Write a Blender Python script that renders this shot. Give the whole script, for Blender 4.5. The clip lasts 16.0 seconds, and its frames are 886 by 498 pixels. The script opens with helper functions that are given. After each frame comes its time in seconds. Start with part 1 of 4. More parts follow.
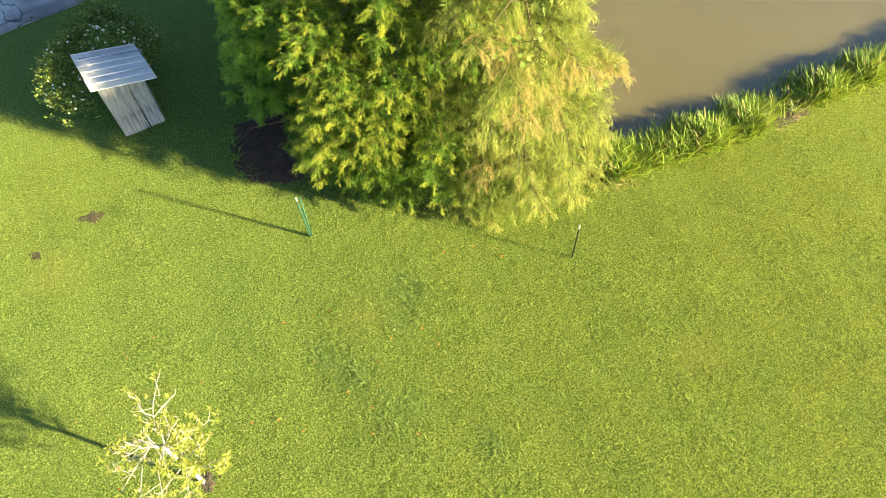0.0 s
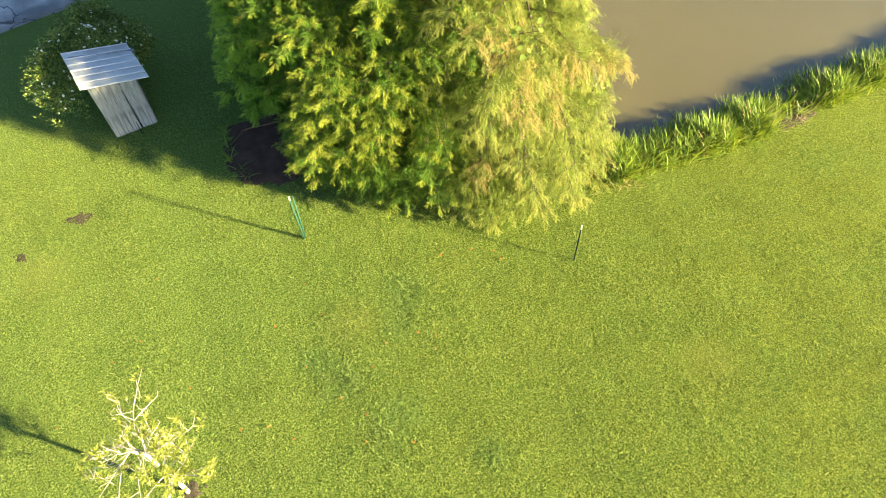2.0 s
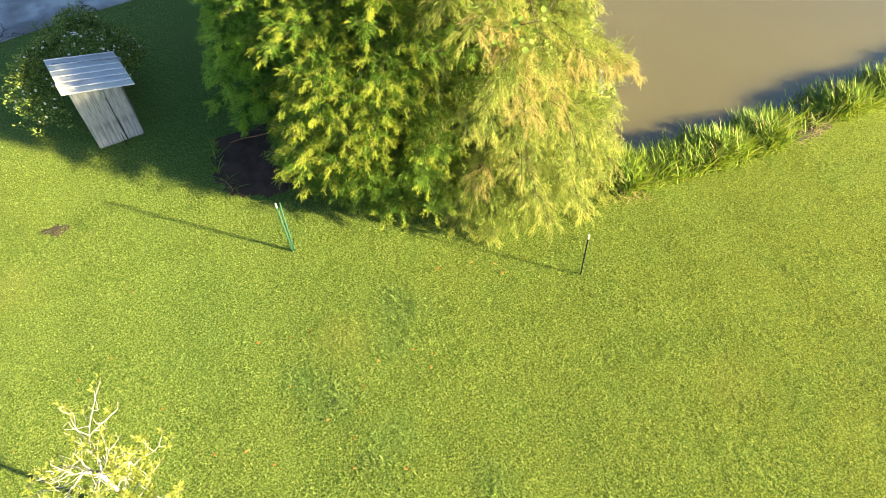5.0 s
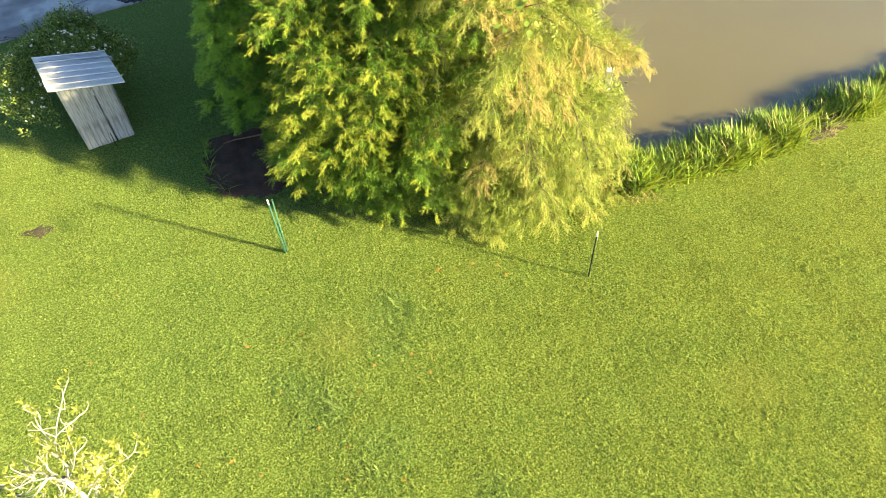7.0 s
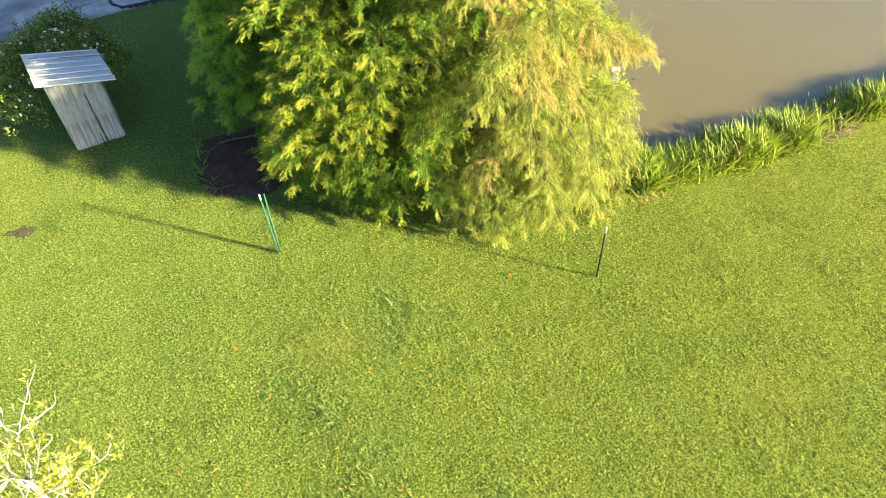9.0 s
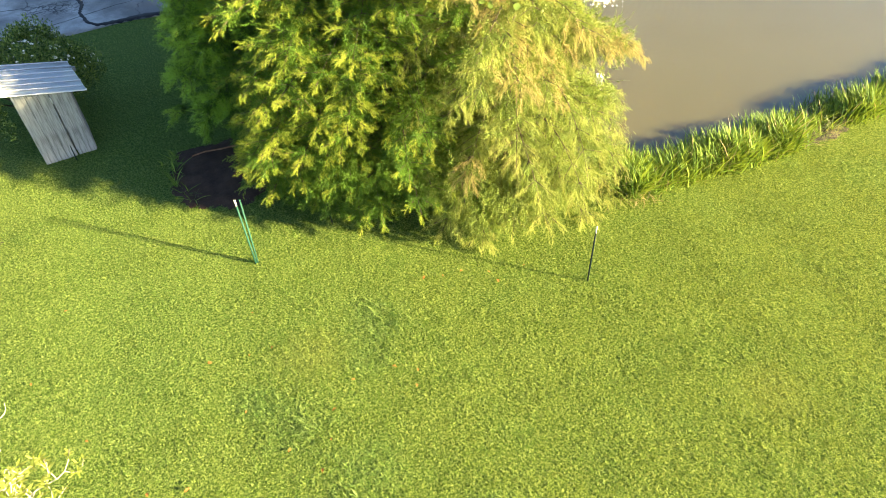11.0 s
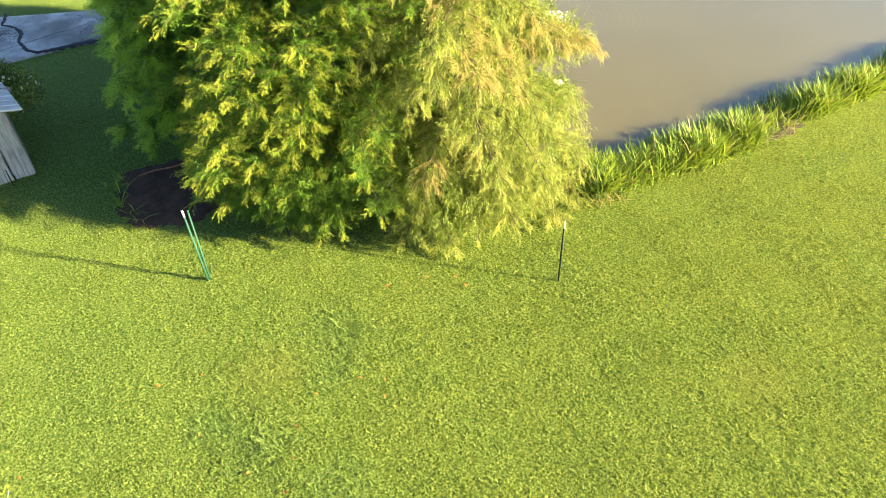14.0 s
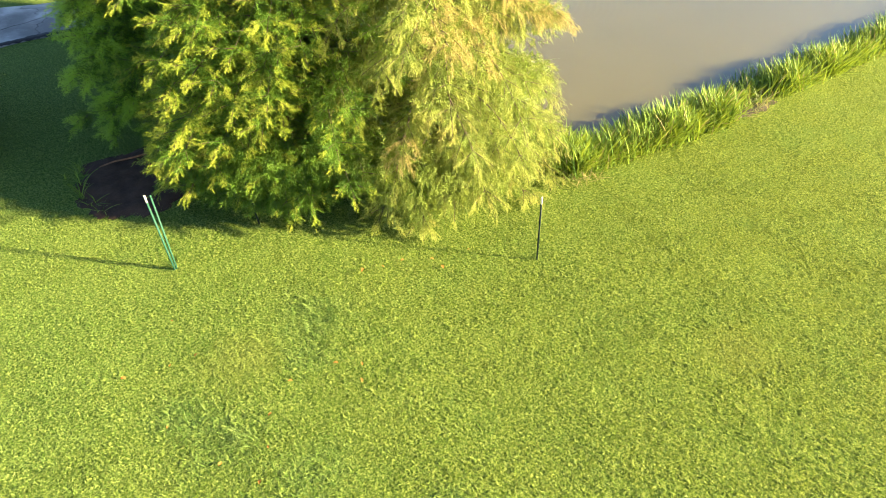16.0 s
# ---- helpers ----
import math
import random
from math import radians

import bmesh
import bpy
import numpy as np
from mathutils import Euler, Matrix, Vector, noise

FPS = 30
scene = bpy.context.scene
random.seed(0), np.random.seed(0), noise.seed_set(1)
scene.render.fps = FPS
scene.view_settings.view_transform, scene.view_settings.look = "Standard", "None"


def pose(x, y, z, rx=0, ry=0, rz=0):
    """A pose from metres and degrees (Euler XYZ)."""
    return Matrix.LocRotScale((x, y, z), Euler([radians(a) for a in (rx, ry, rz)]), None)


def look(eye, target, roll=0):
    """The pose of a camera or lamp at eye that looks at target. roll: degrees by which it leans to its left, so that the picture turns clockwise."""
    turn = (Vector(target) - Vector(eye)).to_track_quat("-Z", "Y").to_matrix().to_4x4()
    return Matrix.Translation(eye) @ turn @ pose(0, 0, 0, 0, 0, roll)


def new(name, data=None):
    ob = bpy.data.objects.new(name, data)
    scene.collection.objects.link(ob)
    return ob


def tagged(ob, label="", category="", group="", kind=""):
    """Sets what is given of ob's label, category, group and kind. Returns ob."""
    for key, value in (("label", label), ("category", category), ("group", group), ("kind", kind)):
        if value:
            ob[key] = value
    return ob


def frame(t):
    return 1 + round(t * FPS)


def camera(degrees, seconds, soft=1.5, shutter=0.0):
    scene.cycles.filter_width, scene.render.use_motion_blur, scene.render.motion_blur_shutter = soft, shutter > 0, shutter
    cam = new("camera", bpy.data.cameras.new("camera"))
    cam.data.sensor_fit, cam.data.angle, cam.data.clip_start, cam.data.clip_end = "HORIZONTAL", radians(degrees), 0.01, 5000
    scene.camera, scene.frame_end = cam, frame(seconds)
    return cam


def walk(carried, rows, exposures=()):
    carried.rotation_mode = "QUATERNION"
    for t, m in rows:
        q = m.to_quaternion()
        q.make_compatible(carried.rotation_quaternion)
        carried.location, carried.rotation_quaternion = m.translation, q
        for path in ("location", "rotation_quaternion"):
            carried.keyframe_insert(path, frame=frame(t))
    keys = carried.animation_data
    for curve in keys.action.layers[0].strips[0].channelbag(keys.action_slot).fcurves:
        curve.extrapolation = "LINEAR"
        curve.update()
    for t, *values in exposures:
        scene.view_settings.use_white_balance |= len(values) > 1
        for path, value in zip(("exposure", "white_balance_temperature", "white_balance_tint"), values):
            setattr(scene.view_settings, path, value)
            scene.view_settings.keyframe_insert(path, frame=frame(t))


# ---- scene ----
cam = camera(67.8, 16.0, soft=0.6)
# seconds, eye x y z, tilt from straight down, lean, heading
PATH = [
    (0.0, 1.200, 1.150, 13.127, 31.80, -2.27, 16.04),
    (0.5, 1.217, 1.146, 12.983, 31.83, -2.31, 16.09),
    (1.0, 1.233, 1.142, 12.839, 32.09, -2.29, 16.14),
    (1.5, 1.249, 1.138, 12.694, 32.58, -2.26, 16.12),
    (2.0, 1.264, 1.135, 12.539, 33.29, -2.19, 16.06),
    (2.5, 1.278, 1.132, 12.368, 34.02, -2.15, 16.04),
    (3.0, 1.291, 1.129, 12.184, 34.71, -2.11, 16.03),
    (3.5, 1.303, 1.127, 11.988, 35.35, -2.05, 15.99),
    (4.0, 1.313, 1.126, 11.783, 35.97, -1.99, 15.96),
    (4.7, 1.323, 1.125, 11.486, 36.82, -1.94, 15.98),
    (5.6, 1.332, 1.126, 11.095, 37.91, -1.96, 16.06),
    (6.5, 1.338, 1.126, 10.701, 38.96, -2.02, 16.13),
    (7.0, 1.339, 1.125, 10.483, 39.54, -2.05, 16.15),
    (7.5, 1.340, 1.123, 10.268, 40.16, -2.03, 16.17),
    (8.0, 1.341, 1.120, 10.055, 40.77, -2.02, 16.20),
    (8.7, 1.341, 1.113, 9.764, 41.59, -2.07, 16.26),
    (9.5, 1.342, 1.102, 9.451, 42.65, -2.01, 15.99),
    (10.5, 1.342, 1.086, 9.107, 44.10, -1.76, 14.95),
    (11.0, 1.342, 1.077, 8.955, 44.75, -1.66, 14.23),
    (11.5, 1.342, 1.068, 8.812, 45.38, -1.59, 13.47),
    (12.0, 1.343, 1.060, 8.673, 45.99, -1.53, 12.75),
    (12.5, 1.343, 1.052, 8.537, 46.60, -1.48, 12.06),
    (13.0, 1.344, 1.045, 8.404, 47.18, -1.44, 11.38),
    (13.5, 1.345, 1.038, 8.273, 47.70, -1.40, 10.66),
    (14.0, 1.346, 1.032, 8.147, 48.11, -1.35, 9.90),
    (14.5, 1.347, 1.026, 8.024, 48.37, -1.28, 9.17),
    (15.0, 1.348, 1.020, 7.904, 48.36, -1.19, 8.41),
    (15.5, 1.349, 1.014, 7.786, 48.25, -1.12, 7.67),
    (16.0, 1.351, 1.008, 7.670, 48.31, -1.10, 7.14),
]
walk(cam, [(t, pose(x, y, z, 0, 0, heading) @ pose(0, 0, 0, tilt) @ pose(0, 0, 0, 0, 0, lean)) for t, x, y, z, tilt, lean, heading in PATH],
     [(0.0, 2.98), (4.0, 3.03), (8.0, 3.08), (11.5, 3.13), (16.0, 3.17)])

# ---- light ----
SUN_ELEV, SUN_X, SUN_Y = radians(18.0), 0.9981, -0.0615
scene.view_settings.exposure = 3.2
sky_world = bpy.data.worlds.new("daylight")
scene.world = sky_world
sky_world.use_nodes = True
wn = sky_world.node_tree
sky = wn.nodes.new("ShaderNodeTexSky")
sky.sky_type, sky.sun_disc, sky.sun_elevation = "NISHITA", False, SUN_ELEV
sky.sun_rotation = math.atan2(SUN_X, SUN_Y)
sky.air_density, sky.dust_density, sky.ozone_density = 1.0, 0.8, 3.2
wn.nodes["Background"].inputs["Strength"].default_value = 0.043
wn.links.new(sky.outputs[0], wn.nodes["Background"].inputs["Color"])
sun_data = bpy.data.lights.new("sun", "SUN")
sun_data.energy, sun_data.angle, sun_data.color = 5.0, radians(1.1), (1.0, 0.80, 0.40)
sun = new("sun", sun_data)
sun.matrix_world = look((SUN_X * 60, SUN_Y * 60, math.tan(SUN_ELEV) * 60), (0, 0, 0))


# ---- material tools ----
def mat(name, rough=0.8, spec=0.3):
    m = bpy.data.materials.new(name)
    m.use_nodes = True
    t = m.node_tree
    b = t.nodes["Principled BSDF"]
    b.inputs["Roughness"].default_value = rough
    b.inputs["Specular IOR Level"].default_value = spec
    return m, t, b


def node(t, kind, **inputs):
    n = t.nodes.new(kind)
    for key, value in inputs.items():
        n.inputs[key.replace("_", " ")].default_value = value
    return n


def coords(t):
    return t.nodes.new("ShaderNodeTexCoord").outputs["Object"]


def noise_tex(t, scale, detail=4.0, rough=0.55, vec=None, stretch=None):
    n = node(t, "ShaderNodeTexNoise", Scale=scale, Detail=detail, Roughness=rough)
    vec = vec or coords(t)
    if stretch:
        mp = t.nodes.new("ShaderNodeMapping")
        mp.inputs["Scale"].default_value = stretch
        t.links.new(vec, mp.inputs["Vector"])
        vec = mp.outputs[0]
    t.links.new(vec, n.inputs["Vector"])
    return n.outputs["Fac"]


def ramp(t, fac, *stops):
    n = t.nodes.new("ShaderNodeValToRGB")
    while len(n.color_ramp.elements) < len(stops):
        n.color_ramp.elements.new(0.5)
    for e, (p, c) in zip(n.color_ramp.elements, stops):
        e.position = p
        e.color = (*c, 1) if len(c) == 3 else c
    t.links.new(fac, n.inputs[0])
    return n.outputs[0]


def grey(p):
    return (p, p, p)


def mix(t, fac, a, b, mode="MIX"):
    n = t.nodes.new("ShaderNodeMix")
    n.data_type, n.blend_type = "RGBA", mode
    for socket, value in ((n.inputs[0], fac), (n.inputs[6], a), (n.inputs[7], b)):
        if hasattr(value, "is_linked"):
            t.links.new(value, socket)
        elif socket.type == "RGBA":
            socket.default_value = (*value, 1)
        else:
            socket.default_value = value
    return n.outputs[2]


def bump(t, b, height, strength=0.4, distance=0.02):
    n = node(t, "ShaderNodeBump", Strength=strength, Distance=distance)
    t.links.new(height, n.inputs["Height"])
    t.links.new(n.outputs[0], b.inputs["Normal"])


def paint(t, b, colour):
    t.links.new(colour, b.inputs["Base Color"])


def per_island(t):
    return t.nodes.new("ShaderNodeNewGeometry").outputs["Random Per Island"]


def per_object(t):
    return t.nodes.new("ShaderNodeObjectInfo").outputs["Random"]


def leafy(m, t, b, colour, through_colour, share):
    """Thin leaf: part of the light passes through."""
    tr = t.nodes.new("ShaderNodeBsdfTranslucent")
    ms = t.nodes.new("ShaderNodeMixShader")
    ms.inputs[0].default_value = share
    t.links.new(colour, b.inputs["Base Color"])
    t.links.new(through_colour, tr.inputs["Color"])
    t.links.new(b.outputs[0], ms.inputs[1])
    t.links.new(tr.outputs[0], ms.inputs[2])
    t.links.new(ms.outputs[0], t.nodes["Material Output"].inputs["Surface"])


# ---- materials ----
def spot(t, x, y, radius):
    """1 near a place of the lawn, fading out raggedly."""
    d = t.nodes.new("ShaderNodeVectorMath")
    d.operation, d.inputs[1].default_value = "DISTANCE", (x, y, 0)
    t.links.new(coords(t), d.inputs[0])
    wob = t.nodes.new("ShaderNodeMath")
    wob.operation, wob.inputs[1].default_value = "MULTIPLY_ADD", -1.4 * radius
    t.links.new(noise_tex(t, 2.2, 5.0, 0.65), wob.inputs[0])
    t.links.new(d.outputs["Value"], wob.inputs[2])
    r = node(t, "ShaderNodeMapRange", From_Min=-0.45 * radius, From_Max=0.35 * radius, To_Min=1.0, To_Max=0.0)
    t.links.new(wob.outputs[0], r.inputs["Value"])
    return r.outputs[0]


# patches where another grass has come in: x, y, radius
LUSH = [(-1.55, 7.75, 0.75), (-1.45, 6.95, 0.5), (-2.2, 5.55, 0.8), (-0.9, 5.1, 0.65), (1.0, 4.8, 0.5), (-3.0, 5.75, 0.5)]
WORN = [(-2.4, 6.85, 0.75), (4.9, 7.7, 0.7), (-9.6, 6.2, 0.9)]


def lawn_colour(t):
    """Colour of the turf by place: yellower and greener drifts, mown streaks, worn and lush patches."""
    big = noise_tex(t, 0.22, 3.0)
    mid = noise_tex(t, 0.9, 5.0, 0.6)
    fine = noise_tex(t, 7.0, 4.0, 0.6)
    c = ramp(t, big, (0.3, (0.132, 0.236, 0.058)), (0.52, (0.16, 0.246, 0.058)), (0.72, (0.185, 0.246, 0.056)))
    sep = t.nodes.new("ShaderNodeSeparateXYZ")
    t.links.new(coords(t), sep.inputs[0])
    east = node(t, "ShaderNodeMapRange", From_Min=-5.0, From_Max=7.0)
    t.links.new(sep.outputs[0], east.inputs["Value"])
    c = mix(t, ramp(t, east.outputs[0], (0.0, grey(0)), (1.0, grey(0.75))), c, (0.192, 0.234, 0.025))
    turn = t.nodes.new("ShaderNodeMapping")
    turn.inputs["Rotation"].default_value = (0, 0, radians(-40))
    t.links.new(coords(t), turn.inputs["Vector"])
    streak = noise_tex(t, 1.5, 3.0, 0.5, turn.outputs[0], (0.08, 1.0, 1.0))
    c = mix(t, ramp(t, streak, (0.5, grey(0)), (0.64, grey(0.5))), c, (0.105, 0.17, 0.026))
    c = mix(t, ramp(t, mid, (0.46, grey(0)), (0.68, grey(0.6))), c, (0.09, 0.195, 0.042))
    c = mix(t, ramp(t, fine, (0.30, grey(0.55)), (0.46, grey(0))), c, (0.085, 0.155, 0.026))
    c = mix(t, ramp(t, fine, (0.54, grey(0)), (0.72, grey(0.5))), c, (0.25, 0.315, 0.075))
    clump = noise_tex(t, 27.0, 2.0, 0.5)
    c = mix(t, ramp(t, clump, (0.40, grey(0.85)), (0.50, grey(0))), c, (0.05, 0.105, 0.012))
    c = mix(t, ramp(t, clump, (0.51, grey(0)), (0.60, grey(0.75))), c, (0.315, 0.38, 0.105))
    for x, y, r in WORN:
        c = mix(t, ramp(t, spot(t, x, y, r), (0.0, grey(0)), (1.0, grey(0.4))), c, (0.25, 0.27, 0.075))
    for x, y, r in LUSH:
        c = mix(t, ramp(t, spot(t, x, y, r), (0.0, grey(0)), (1.0, grey(0.3))), c, (0.10, 0.21, 0.075))
    return mix(t, east.outputs[0], c, (0.97, 0.93, 0.74), "MULTIPLY")


def make_grass():
    m, t, b = mat("grass_blade", 0.65, 0.1)
    c = lawn_colour(t)
    isl = per_island(t)
    c = mix(t, ramp(t, isl, (0.0, grey(0.4)), (0.2, grey(0))), c, (0.08, 0.13, 0.02))
    c = mix(t, ramp(t, isl, (0.5, grey(0)), (1.0, grey(0.5))), c, (0.29, 0.375, 0.135))
    leafy(m, t, b, c, mix(t, 0.4, c, (0.31, 0.40, 0.06)), 0.45)
    return m


def make_turf():
    m, t, b = mat("turf_base", 0.95, 0.1)
    # darkened for thatch and for the shade between the blades
    c = mix(t, 0.45, lawn_colour(t), (0.055, 0.08, 0.014))
    n = noise_tex(t, 60.0, 4.0, 0.65)
    c = mix(t, ramp(t, n, (0.40, grey(0.65)), (0.5, grey(0))), c, (0.045, 0.08, 0.016))
    paint(t, b, mix(t, ramp(t, n, (0.52, grey(0)), (0.64, grey(0.45))), c, (0.23, 0.29, 0.06)))
    bump(t, b, n, 0.9, 0.03)
    return m


def make_soil(name, dark, light):
    m, t, b = mat(name, 0.95, 0.15)
    a = noise_tex(t, 3.0, 5.0)
    f = noise_tex(t, 40.0, 6.0, 0.7)
    c = ramp(t, a, (0.3, dark), (0.7, light))
    paint(t, b, mix(t, ramp(t, f, (0.4, grey(0)), (0.75, grey(0.6))), c, tuple(v * 1.7 for v in light)))
    bump(t, b, f, 0.8, 0.03)
    return m


def make_water():
    m, t, b = mat("pond_water", 0.06, 1.0)
    b.inputs["IOR"].default_value = 1.48
    b.inputs["Subsurface Weight"].default_value = 0.85
    b.inputs["Subsurface Radius"].default_value = (1.0, 0.8, 0.5)
    b.inputs["Subsurface Scale"].default_value = 1.0
    a = noise_tex(t, 0.12, 3.0)
    paint(t, b, ramp(t, a, (0.3, (0.106, 0.094, 0.040)), (0.7, (0.121, 0.108, 0.048))))
    vec = coords(t)
    mp = t.nodes.new("ShaderNodeMapping")
    mp.inputs["Location"].default_value = (-1.4, -21.4, 0)
    t.links.new(vec, mp.inputs["Vector"])
    w = node(t, "ShaderNodeTexWave", Scale=1.6, Distortion=2.5, Detail=3.0)
    w.wave_type, w.rings_direction = "RINGS", "SPHERICAL"
    t.links.new(mp.outputs[0], w.inputs["Vector"])
    ln = t.nodes.new("ShaderNodeVectorMath")
    ln.operation = "LENGTH"
    t.links.new(mp.outputs[0], ln.inputs[0])
    fade = node(t, "ShaderNodeMapRange", From_Min=0.8, From_Max=4.5, To_Min=0.4, To_Max=0.0)
    t.links.new(ln.outputs["Value"], fade.inputs["Value"])
    mul = t.nodes.new("ShaderNodeMath")
    mul.operation = "MULTIPLY"
    t.links.new(w.outputs["Fac"], mul.inputs[0])
    t.links.new(fade.outputs[0], mul.inputs[1])
    add = t.nodes.new("ShaderNodeMath")
    t.links.new(mul.outputs[0], add.inputs[0])
    calm = t.nodes.new("ShaderNodeMath")
    calm.operation, calm.inputs[1].default_value = "MULTIPLY", 0.45
    t.links.new(noise_tex(t, 2.2, 4.0, 0.6, stretch=(1.0, 2.2, 1.0)), calm.inputs[0])
    t.links.new(calm.outputs[0], add.inputs[1])
    bump(t, b, add.outputs[0], 0.16, 0.03)
    return m


# crazed areas of the asphalt: x, y, radius
CRAZED = [(-14.55, 17.35, 0.7), (-15.2, 17.1, 0.6)]


def make_asphalt():
    m, t, b = mat("old_asphalt", 0.9, 0.25)
    big = noise_tex(t, 0.7, 4.0)
    fine = noise_tex(t, 90.0, 3.0, 0.7)
    c = ramp(t, big, (0.38, (0.18, 0.177, 0.177)), (0.52, (0.31, 0.305, 0.30)), (0.60, (0.45, 0.442, 0.435)))
    c = mix(t, ramp(t, fine, (0.4, grey(0)), (0.7, grey(0.35))), c, (0.035, 0.035, 0.038))
    warp = noise_tex(t, 1.6, 5.0)
    v = node(t, "ShaderNodeTexVoronoi", Scale=0.42)
    v.feature = "DISTANCE_TO_EDGE"
    vm = t.nodes.new("ShaderNodeVectorMath")
    vm.operation = "ADD"
    cmb = t.nodes.new("ShaderNodeCombineXYZ")
    t.links.new(warp, cmb.inputs[0])
    t.links.new(warp, cmb.inputs[1])
    t.links.new(coords(t), vm.inputs[0])
    t.links.new(cmb.outputs[0], vm.inputs[1])
    t.links.new(vm.outputs[0], v.inputs["Vector"])
    crack = ramp(t, v.outputs["Distance"], (0.0, grey(0.8)), (0.004, grey(0.7)), (0.009, grey(0)))
    c = mix(t, crack, c, (0.025, 0.025, 0.028))
    net = node(t, "ShaderNodeTexVoronoi", Scale=4.5)
    net.feature = "DISTANCE_TO_EDGE"
    t.links.new(vm.outputs[0], net.inputs["Vector"])
    lines = ramp(t, net.outputs["Distance"], (0.0, grey(1)), (0.05, grey(0.8)), (0.09, grey(0)))
    for x, y, r in CRAZED:
        c = mix(t, mix(t, spot(t, x, y, r), grey(0), lines), c, (0.03, 0.03, 0.034))
    paint(t, b, c)
    bump(t, b, fine, 0.4, 0.01)
    return m


def make_bark(name, dark, light):
    m, t, b = mat(name, 0.9, 0.2)
    n = noise_tex(t, 9.0, 6.0, 0.6, stretch=(1, 1, 0.25))
    paint(t, b, ramp(t, n, (0.3, dark), (0.7, light)))
    bump(t, b, n, 0.7, 0.02)
    return m


def make_foliage(name, green, yellow, rust, rust_share, share=0.4):
    m, t, b = mat(name, 0.55, 0.25)
    big = noise_tex(t, 0.75, 2.0)
    mid = noise_tex(t, 2.6, 3.0)
    isl = per_island(t)
    c = mix(t, ramp(t, mid, (0.38, grey(0)), (0.62, grey(1))), green, yellow)
    c = mix(t, ramp(t, big, (rust_share, grey(0)), (rust_share + 0.1, grey(0.8))), c, rust)
    c = mix(t, ramp(t, isl, (0.0, grey(0.0)), (0.6, grey(0.25)), (1.0, grey(0.6))), c, yellow)
    leafy(m, t, b, c, mix(t, 0.35, c, (0.36, 0.46, 0.04)), share)
    return m


def make_leaf(name, a, b2, share=0.35, rough=0.4, bright=1.0):
    m, t, b = mat(name, rough, 0.15)
    c = mix(t, ramp(t, per_island(t), (1 - bright, grey(0)), (1.0, grey(1))), a, b2)
    leafy(m, t, b, c, mix(t, 0.4, c, (0.45, 0.5, 0.03)), share)
    return m


def make_paint(name, colour, rough=0.5, wear=(0.3, 0.28, 0.25), amount=0.4):
    m, t, b = mat(name, rough, 0.12)
    n = noise_tex(t, 25.0, 5.0, 0.65)
    paint(t, b, mix(t, ramp(t, n, (0.55, grey(0)), (0.75, grey(amount))), colour, wear))
    bump(t, b, n, 0.15, 0.004)
    return m


def make_board():
    m, t, b = mat("weathered_board", 0.85, 0.2)
    grain = noise_tex(t, 14.0, 7.0, 0.7, stretch=(3.0, 3.0, 0.16))
    streak = noise_tex(t, 5.0, 4.0, 0.6, stretch=(2.5, 2.5, 0.35))
    c = ramp(t, grain, (0.38, (0.10, 0.10, 0.098)), (0.5, (0.33, 0.328, 0.32)), (0.6, (0.45, 0.448, 0.44)))
    c = mix(t, ramp(t, streak, (0.5, grey(0)), (0.7, grey(0.6))), c, (0.09, 0.085, 0.08))
    c = mix(t, ramp(t, per_object(t), (0, grey(0)), (1, grey(0.35))), c, (0.42, 0.42, 0.415))
    paint(t, b, c)
    bump(t, b, grain, 0.6, 0.006)
    return m


def make_metal():
    m, t, b = mat("galvanised_sheet", 0.5, 0.5)
    n = noise_tex(t, 2.5, 6.0, 0.65, stretch=(0.6, 2.5, 1.0))
    b.inputs["Metallic"].default_value = 0.1
    paint(t, b, ramp(t, n, (0.35, (0.78, 0.78, 0.78)), (0.5, (0.86, 0.86, 0.86)), (0.62, (0.9, 0.9, 0.9)), (0.72, (0.55, 0.535, 0.52))))
    return m


GRASS, TURF = make_grass(), make_turf()
MUD = make_soil("wet_mulch_soil", (0.034, 0.022, 0.017), (0.085, 0.051, 0.037))
DRY = make_soil("dry_bare_soil", (0.032, 0.028, 0.021), (0.068, 0.06, 0.046))
EARTH = make_soil("worn_earth", (0.032, 0.027, 0.021), (0.07, 0.058, 0.045))
TAR = make_soil("crumbled_asphalt", (0.018, 0.018, 0.021), (0.05, 0.05, 0.056))
WATER, ASPHALT = make_water(), make_asphalt()
BARK = make_bark("cypress_bark", (0.05, 0.035, 0.025), (0.17, 0.13, 0.10))
PALE_BARK = make_bark("pale_bark", (0.24, 0.225, 0.205), (0.46, 0.435, 0.40))
TWIG = make_bark("dry_twig", (0.16, 0.08, 0.045), (0.32, 0.17, 0.10))
# young tips painted paler as if lit, needles darker as if shaded
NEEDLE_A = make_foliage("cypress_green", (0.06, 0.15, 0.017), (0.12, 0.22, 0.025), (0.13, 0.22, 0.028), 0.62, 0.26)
TIP_A = make_foliage("cypress_lit_young_green", (0.21, 0.315, 0.034), (0.38, 0.43, 0.06), (0.40, 0.41, 0.065), 0.62, 0.38)
# third tree: shade is put into the needle colour, skylight into the tips
TIP_C = make_foliage("cypress_lit_green", (0.24, 0.43, 0.05), (0.34, 0.52, 0.065), (0.34, 0.51, 0.065), 0.62, 0.4)
NEEDLE_C = make_foliage("cypress_shade_green", (0.045, 0.115, 0.016), (0.085, 0.165, 0.024), (0.085, 0.165, 0.024), 0.62, 0.3)
